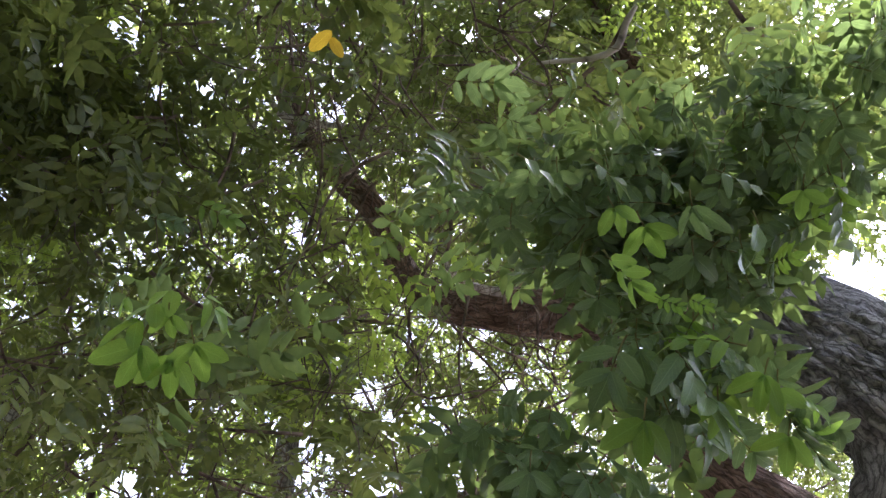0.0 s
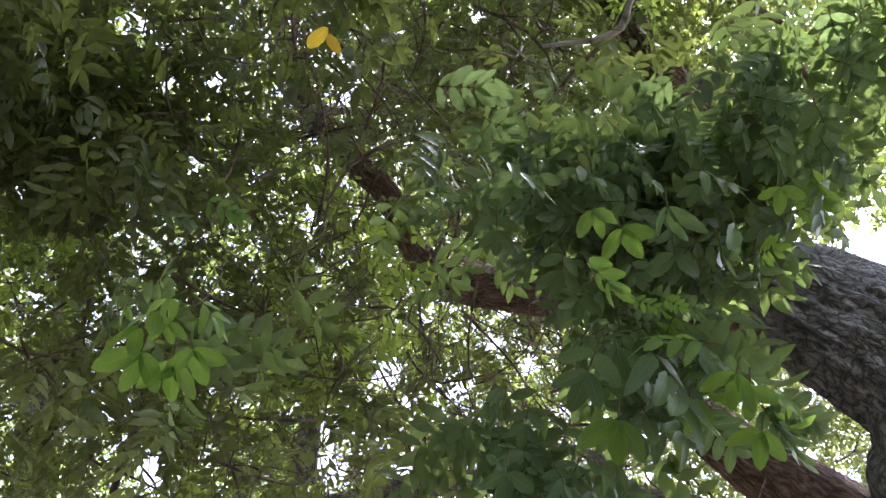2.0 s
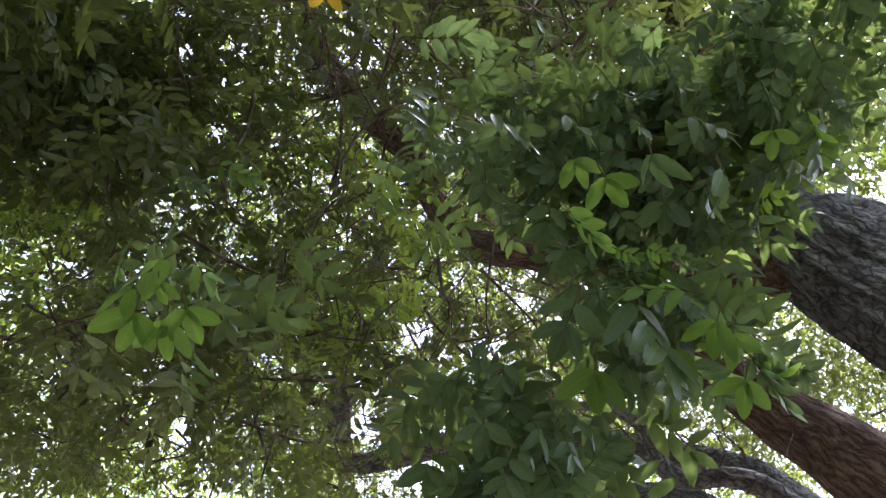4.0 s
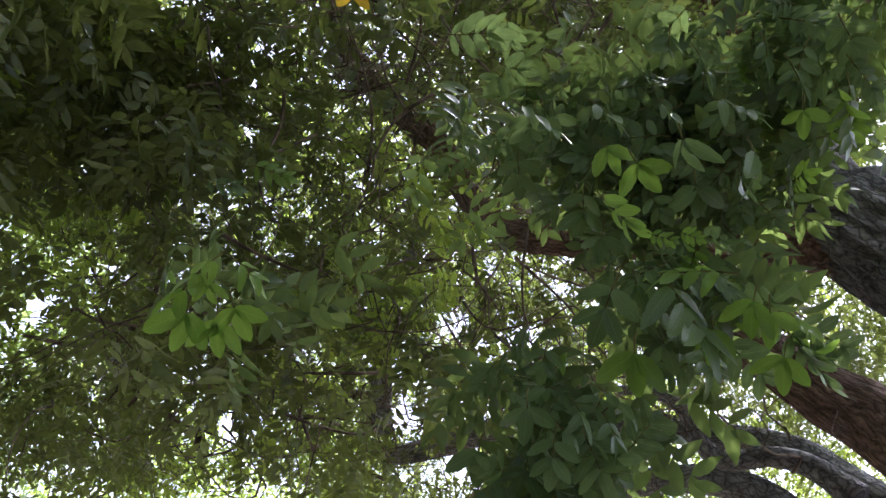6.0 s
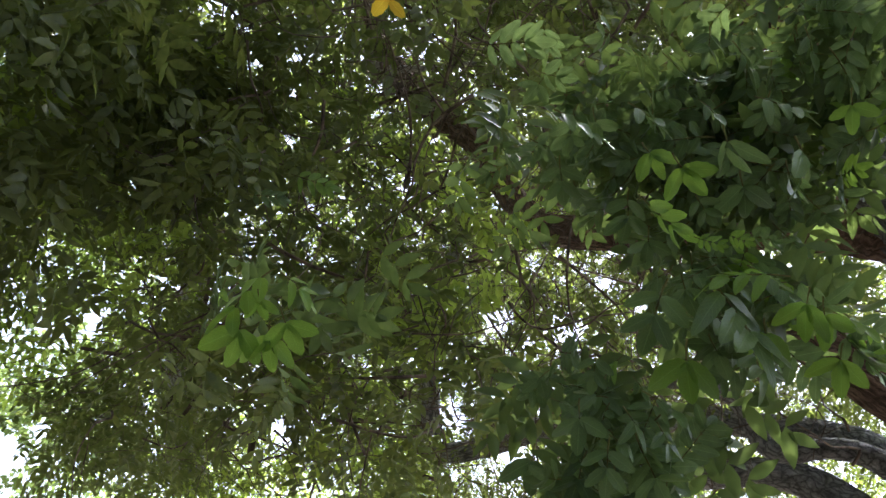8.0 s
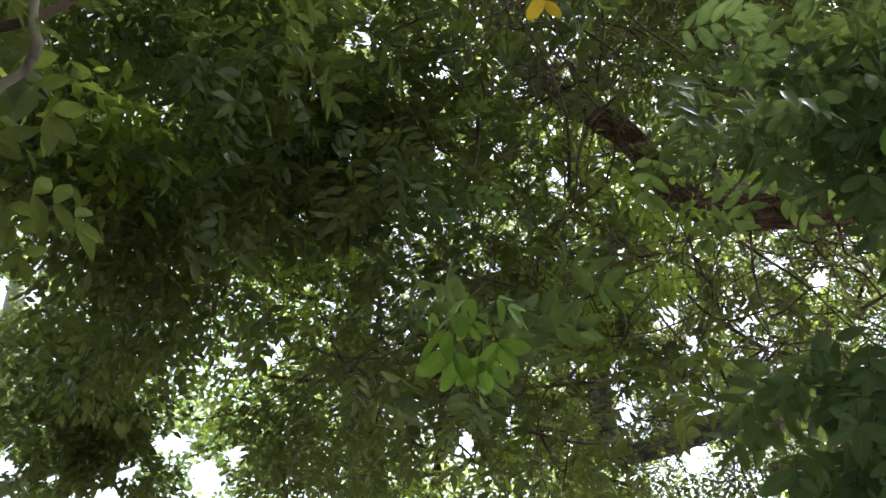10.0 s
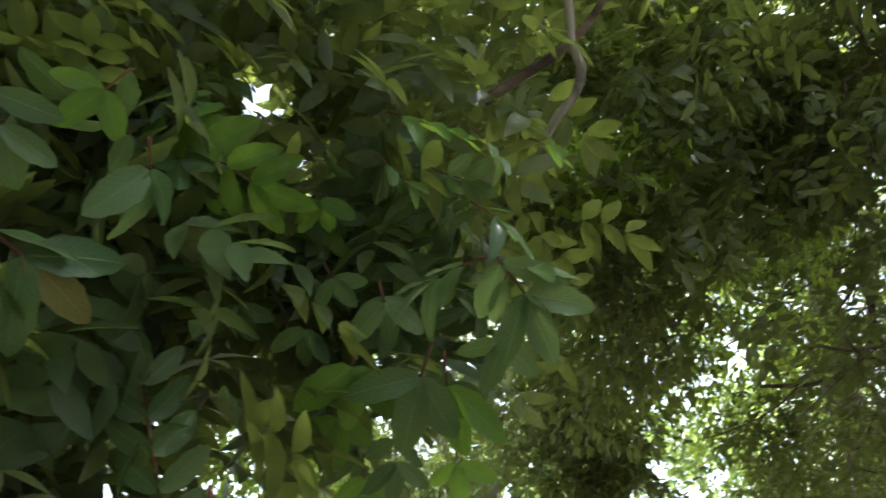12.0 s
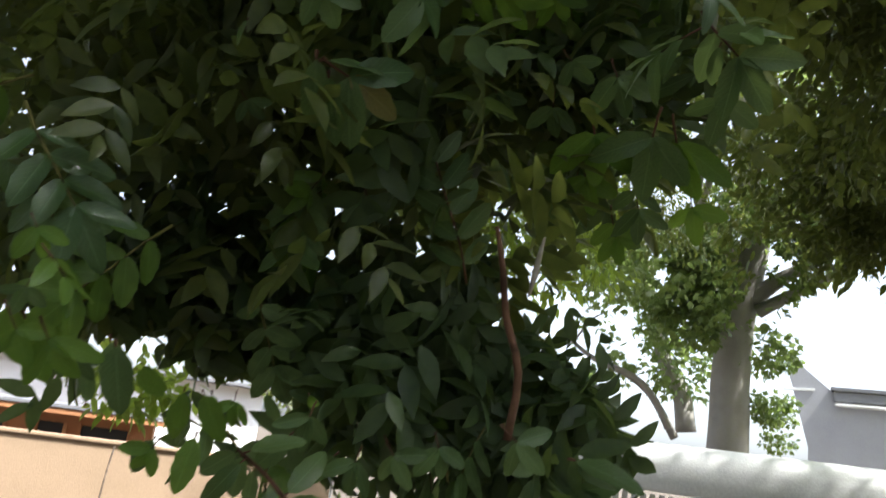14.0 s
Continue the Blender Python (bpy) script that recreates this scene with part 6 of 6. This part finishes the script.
limb("trunk", plane, [(-7.21, 4.74, 0.37, 0.269), (-7.17, 4.76, 1.47, 0.221), (-7.07, 4.70, 2.13, 0.200), (-7.02, 4.67, 2.69, 0.194), (-6.88, 4.65, 3.38, 0.169), (-6.66, 4.65, 4.06, 0.138), (-6.51, 4.39, 4.82, 0.106), (-6.28, 4.08, 5.80, 0.063)], BARK_PLANE, 28, 0.08, 0.02, 0.05, "smooth pale grey trunk")
limb("limb", plane, [(-6.84, 4.70, 3.38, 0.106), (-6.55, 4.83, 3.59, 0.074), (-6.18, 5.05, 3.79, 0.049), (-5.71, 5.34, 3.96, 0.027)], BARK_PLANE, 12, 0.1)
limb("limb", plane, [(-7.80, 4.68, 2.07, 0.114), (-7.81, 4.60, 2.49, 0.100), (-7.88, 4.41, 2.84, 0.087), (-7.87, 4.20, 3.46, 0.067), (-7.75, 3.86, 4.44, 0.040)], BARK_PLANE, 12, 0.1, label="second slanting stem")
limb("limb", plane, [(-7.78, 4.53, 1.99, 0.050), (-7.81, 4.22, 2.42, 0.039), (-7.94, 3.94, 2.62, 0.026), (-8.04, 3.72, 2.68, 0.016), (-8.12, 3.52, 2.80, 0.007)], BARK_PLANE, 10, 0.1)
limb("limb", plane, [(-6.80, 4.62, 3.72, 0.081), (-6.57, 3.92, 4.25, 0.054), (-6.12, 3.73, 4.90, 0.035), (-5.87, 3.49, 5.56, 0.023)], BARK_PLANE, 10, 0.1)
limb("limb", plane, [(-6.69, 4.72, 3.28, 0.07), (-6.48, 4.86, 3.41, 0.06), (-6.18, 5.01, 3.55, 0.045), (-5.85, 5.18, 3.70, 0.03), (-5.53, 5.31, 3.81, 0.015)], BARK_PLANE, 10, 0.1, label="pale bough reaching out sideways")
limb("limb", plane, [(-6.20, 3.70, 4.01, 0.035), (-5.96, 3.66, 4.32, 0.034), (-5.74, 3.57, 4.62, 0.03), (-5.45, 3.36, 4.89, 0.02)], BARK_PLANE, 10, 0.1, label="dark upright stem")
limb("limb", plane, [(-5.66, 4.23, 4.39, 0.035), (-5.53, 4.08, 4.59, 0.034), (-5.39, 3.91, 4.82, 0.03), (-5.14, 3.64, 5.08, 0.02)], BARK_PLANE, 10, 0.1, label="dark upright stem")
limb("limb", plane, [(-7.19, 2.85, 2.83, 0.016), (-7.19, 3.19, 2.63, 0.023), (-7.10, 3.63, 2.49, 0.028), (-7.10, 3.88, 2.29, 0.032), (-7.14, 4.06, 2.04, 0.036)], BARK_PLANE, 10, 0.1, label="thin slanting stem")
limb("limb", plane, [(-7.15, 2.99, 2.76, 0.012), (-7.07, 3.09, 2.96, 0.01), (-7.00, 3.20, 3.05, 0.006)], BARK_PLANE, 10, 0.1, label="thin twig")
def plane_mass(count, seed, lo, hi, near, far, mat, per=150, size=0.075, spread=(0.35, 0.6)):
    rng = np.random.default_rng(seed)
    az = np.radians(rng.uniform(lo[0], hi[0], count))
    el = np.radians(rng.uniform(lo[1], hi[1], count))
    d = rng.uniform(near, far, count)
    c = EYE + d[:, None] * np.stack([-np.sin(az) * np.cos(el), np.cos(az) * np.cos(el), np.sin(el)], 1)
    b, w, f = clump_leaves(rng, c, rng.uniform(*spread, count), per)
    me = blades_mesh("crown", b, w, f, size * rng.uniform(0.7, 1.3, len(b)), LOBED, LOBED_FACES, mat)
    return tagged(hang(new("crown", me), plane), kind="stuff")

plane_mass(104, 41, (34, 12), (73, 40), 6.6, 9.0, PLANE_LEAF)
plane_mass(18, 42, (57, 6.5), (68, 16), 8.0, 9.5, PLANE_LEAF, 70, spread=(0.25, 0.45))
plane_mass(8, 43, (52.6, 3), (54.8, 8.5), 8.2, 9.0, PLANE_LEAF, 120, 0.055, spread=(0.12, 0.2))
plane_mass(14, 44, (30, 14), (50, 24), 6.5, 8.5, PLANE_LEAF, 110)
bunches(plane, 510, 0.26, 210, 0.075, PLANE_LEAF, [(-6.47, 3.80, 3.77), (-6.30, 4.00, 3.54), (-6.54, 3.90, 3.36), (-6.27, 4.03, 3.12), (-6.67, 3.80, 3.53), (-6.80, 3.76, 3.16), (-6.53, 4.08, 2.95), (-6.21, 4.05, 3.32), (-5.99, 4.81, 3.83), (-5.68, 4.93, 3.99), (-5.50, 5.13, 3.98), (-5.64, 4.73, 4.16), (-5.37, 4.93, 4.33), (-5.89, 4.63, 4.10)], LOBED, LOBED_FACES)
bunches(plane, 503, 0.34, 230, 0.085, PLANE_LEAF, [(-6.61, 4.25, 3.91), (-6.80, 4.16, 3.52), (-6.45, 4.30, 4.24), (-6.64, 4.38, 3.13), (-6.76, 4.21, 3.11), (-6.49, 4.53, 3.30), (-6.54, 4.37, 3.51), (-6.31, 4.65, 3.57), (-6.09, 4.85, 3.73), (-7.26, 3.83, 3.86), (-7.40, 3.42, 4.07), (-7.57, 3.89, 3.49), (-7.79, 3.22, 3.86), (-6.87, 4.03, 3.93), (-5.98, 4.64, 4.40), (-5.79, 4.98, 4.19), (-6.21, 4.56, 4.05), (-7.80, 4.59, 2.67), (-7.87, 4.32, 3.15), (-5.68, 5.19, 4.03), (-8.00, 3.79, 2.73), (-7.90, 3.93, 2.90), (-6.65, 4.78, 2.91), (-5.78, 4.73, 4.64)], LOBED, LOBED_FACES)

# ---- trees round about ----
def far_tree(x, y, h, spread, seed, label, n=26):
    t = tagged(new("background_tree"), label, "tree", "trees round about")
    t.location = (x, y, 0)
    bpy.context.view_layer.update()
    rng = np.random.default_rng(seed)
    limb("trunk", t, [(x, y, -0.1, 0.2), (x + 0.1, y, h * 0.3, 0.16), (x - 0.1, y + 0.2, h * 0.6, 0.1), (x, y, h * 0.9, 0.03)], BARK, 14, 0.2, 0.03, 0.08, seed=seed)
    for j in range(4):
        a = rng.uniform(0, 6.28)
        limb("limb", t, [(x, y, h * 0.3, 0.07), (x + math.cos(a) * spread * 0.4, y + math.sin(a) * spread * 0.4, h * 0.5, 0.05), (x + math.cos(a) * spread * 0.8, y + math.sin(a) * spread * 0.8, h * 0.65, 0.02)], BARK, 8, 0.2)
    c = unit(rng.normal(0, 1, (n, 3))) * (rng.uniform(0, 1, (n, 1)) ** 0.4) * np.array([spread, spread, h * 0.42]) + np.array([x, y, h * 0.58])
    b, w, f = clump_leaves(rng, c, rng.uniform(0.5, 0.9, n) * spread / 2.2, 170)
    me = blades_mesh("crown", b, w, f, 0.085 * rng.uniform(0.7, 1.3, len(b)), HEX * np.array([1.3, 1, 1]), HEX_FACES, CROWN_PALE_LIT if seed % 2 else CROWN)
    tagged(hang(new("crown", me), t), kind="stuff")

for i, (x, y, h, s) in enumerate([(5.5, 10.5, 6.5, 2.6), (1.5, 11.5, 6.0, 2.6), (-1.8, 11.0, 5.6, 2.4), (-4.4, 12.0, 5.2, 2.2), (9.5, 8.0, 7.0, 2.8), (-7.5, 12.5, 5.0, 2.2), (-12.5, 1.4, 3.4, 1.4)]):
    far_tree(x, y, h, s, 60 + i, "leafy tree standing behind the large tree")

# ---- walls and houses in the open ----
def rounded_bar(length, z0, z1, depth, rounds=8):
    """A long bar with a rounded top and softly rounded foot, from x = 0, centred on y = 0."""
    profile = [(-depth / 2 * 0.94, z0), (-depth / 2, z0 + 0.02)]
    mid = z0 + (z1 - z0) * 0.55
    for k in range(rounds + 1):
        a = math.pi * (1 - k / rounds)
        profile.append((depth / 2 * math.cos(a), mid + (z1 - mid) * math.sin(a)))
    profile += [(depth / 2, z0 + 0.02), (depth / 2 * 0.94, z0)]
    bm = bmesh.new()
    ends = []
    for x in (0, 0.02, length * 0.33, length * 0.66, length - 0.02, length):
        s = 0.96 if x in (0, length) else 1
        ends.append([bm.verts.new((x, y * s, z0 + (z - z0) * s)) for y, z in profile])
    n = len(profile)
    for a, b in zip(ends, ends[1:]):
        for k in range(n):
            bm.faces.new((a[k], a[(k + 1) % n], b[(k + 1) % n], b[k]))
    bm.faces.new(ends[0][::-1])
    bm.faces.new(ends[-1])
    bmesh.ops.recalc_face_normals(bm, faces=bm.faces)
    for f in bm.faces:
        f.smooth = len(f.verts) == 4
    return bm


wall = tagged(new("white_wall"), "white boundary wall with a thick rounded coping over tan render", "wall", kind="structure")
wall.matrix_basis = pose(-6.468, 2.493, 0, 0, 0, 55.9)
part("coping", rounded_bar(9.0, 1.44, 1.83, 0.42), WHITE, wall, "thick rounded white coping")
part("wall_body", box((1.55, -0.12, 0), (8.9, 0.12, 1.437)), TAN, wall, "tan rendered wall")
part("pier", box((0.1, -0.14, 0), (0.5, 0.14, 1.437), 0.01), WHITE, wall)
gate = part("gate_frame", box((0.5, -0.03, 0.08), (1.55, 0.0, 0.16), 0.005), WHITE, wall, "white slatted gate")
for k in range(14):
    part("slat", box((0.53 + k * 0.073, -0.03, 0.16), (0.575 + k * 0.073, -0.005, 1.415), 0.004), WHITE, gate)
part("joint", rounded_bar(0.03, 1.438, 1.838, 0.434), GREY, wall, "cover strip").location.x = 0.55

house = tagged(new("grey_house"), "grey rendered house with a sheet roof and sloping gable", "house")
house.matrix_basis = pose(-10.87, 8.35, -0.19, 0, 0, 47)
bm = bmesh.new()
front = [(0.0, 3.85), (0.12, 3.88), (0.72, 3.36), (6.0, 3.36), (6.0, 0), (0.35, 0), (0.35, 2.5)]
a = [bm.verts.new((x, 0, z)) for x, z in front]
b = [bm.verts.new((x, 4.0, z)) for x, z in front]
bm.faces.new(a)
bm.faces.new(b[::-1])
for k in range(len(front)):
    j = (k + 1) % len(front)
    bm.faces.new((a[j], a[k], b[k], b[j]))
bmesh.ops.recalc_face_normals(bm, faces=bm.faces)
part("wall", bm, GREY, house)
part("fascia", box((0.7, -0.06, 3.24), (6.1, -0.005, 3.40), 0.01), ROOF, house, "dark sheet fascia")
part("gutter", box((0.72, -0.12, 3.16), (6.1, -0.06, 3.21), 0.015), WHITE, house, "white gutter")
part("roof", box((0.66, -0.1, 3.40), (6.2, 4.1, 3.46), 0.01), ROOF, house)
part("trim_strip", box((0.16, -0.02, 3.42), (0.62, -0.004, 3.46), 0.004), WHITE, house, "pale cover strip").matrix_basis = pose(0, 0, -0.06, 0, -3, 0)
part("window", box((1.2, -0.03, 1.0), (2.4, -0.004, 2.2), 0.01), DARK, house)

peach = tagged(new("peach_wall"), "peach rendered garden wall in full sun", "wall", kind="structure")
peach.matrix_basis = pose(-8.72, -7.5, -0.33, 0, 0, 94)
part("wall_body", box((0, -0.12, 0), (8.6, 0.12, 1.46), 0.02), PEACH, peach)
part("coping", box((-0.02, -0.15, 1.463), (8.62, 0.15, 1.50), 0.012), PEACH, peach)

shed = tagged(new("brick_outbuilding"), "orange brick outbuilding with small dark openings and a low sheet roof", "house")
shed.matrix_basis = pose(-10.6, -8.0, -0.43, 0, 0, 94)
part("wall", box((0, 0, 0), (6.95, 3.0, 1.80)), BRICK, shed)
part("roof", box((-0.2, -0.35, 1.84), (7.15, 3.2, 1.89), 0.01), ROOF, shed, "thin dark sheet roof")
part("eave_board", box((-0.2, -0.33, 1.77), (7.15, -0.29, 1.835), 0.004), BRICK, shed)
for x, w in ((4.9, 0.3), (5.6, 0.28), (6.1, 0.55)):
    win = part("opening", box((x, -0.02, 1.50), (x + w, -0.004, 1.66)), DARK, shed, "dark vent opening")
    for q in (x - 0.045, x + w + 0.004):
        part("reveal", box((q, -0.05, 1.49), (q + 0.04, -0.002, 1.68), 0.004), BRICK, win)
white_house = tagged(new("white_house"), "white rendered house wall behind the outbuilding", "house")
white_house.matrix_basis = pose(-16, -11, -0.5, 0, 0, 94)
part("wall", box((0, 0, 0), (11.5, 4, 2.7)), WHITE, white_house)
part("roof", box((-0.3, -0.4, 2.70), (11.8, 4.3, 2.78), 0.02), ROOF, white_house, "dark thin roof edge")

# never in view: added behind the eye to cut the low sky light
sky_block_wall = tagged(new("wall_sky_block"), "unseen plain grey wall added to block low sky light", "wall", kind="structure")
sky_block_wall.matrix_basis = pose(-5.5, -6.0, 0)
part("wall_body", box((0, -0.25, 0), (16, 0, 4.2), 0.02), GREY, sky_block_wall)

cane = tagged(new("garden_cane"), "thin pale cane leaning against the peach wall", "cane")
cane.location = (-8.40, -1.23, 0)
bpy.context.view_layer.update()
limb("shaft", cane, [(-8.40, -1.23, 0, 0.011), (-8.60, -1.22, 0.80, 0.009), (-8.66, -1.20, 1.14, 0.010)], BARK_TWIG, 8, 0.1)

cypress = tagged(new("cypress_tree"), "slim columnar cypress behind the wall", "tree")
cypress.location = (-18.0, 8.35, 0)
bpy.context.view_layer.update()
limb("trunk", cypress, [(-18.0, 8.35, 0, 0.08), (-18.0, 8.35, 1.5, 0.05), (-18.0, 8.35, 3.6, 0.01)], BARK, 8, 0.3)
rng = np.random.default_rng(77)
u = rng.uniform(0, 1, 5000)
a = rng.uniform(0, 6.28, 5000)
rad = 0.36 * (1 - u) ** 0.6 * rng.uniform(0.5, 1.05, 5000)
b = np.stack([-18.0 + rad * np.cos(a), 8.35 + rad * np.sin(a), 0.3 + 3.7 * u], 1)
w = np.stack([0.4 * np.cos(a), 0.4 * np.sin(a), np.ones(5000)], 1) + rng.normal(0, 0.25, (5000, 3))
f = np.stack([np.cos(a), np.sin(a), 0 * a], 1) + rng.normal(0, 0.3, (5000, 3))
me = blades_mesh("crown", b, w, f, rng.uniform(0.06, 0.13, 5000), HEX, HEX_FACES, CYPRESS)
tagged(hang(new("crown", me), cypress), kind="stuff")
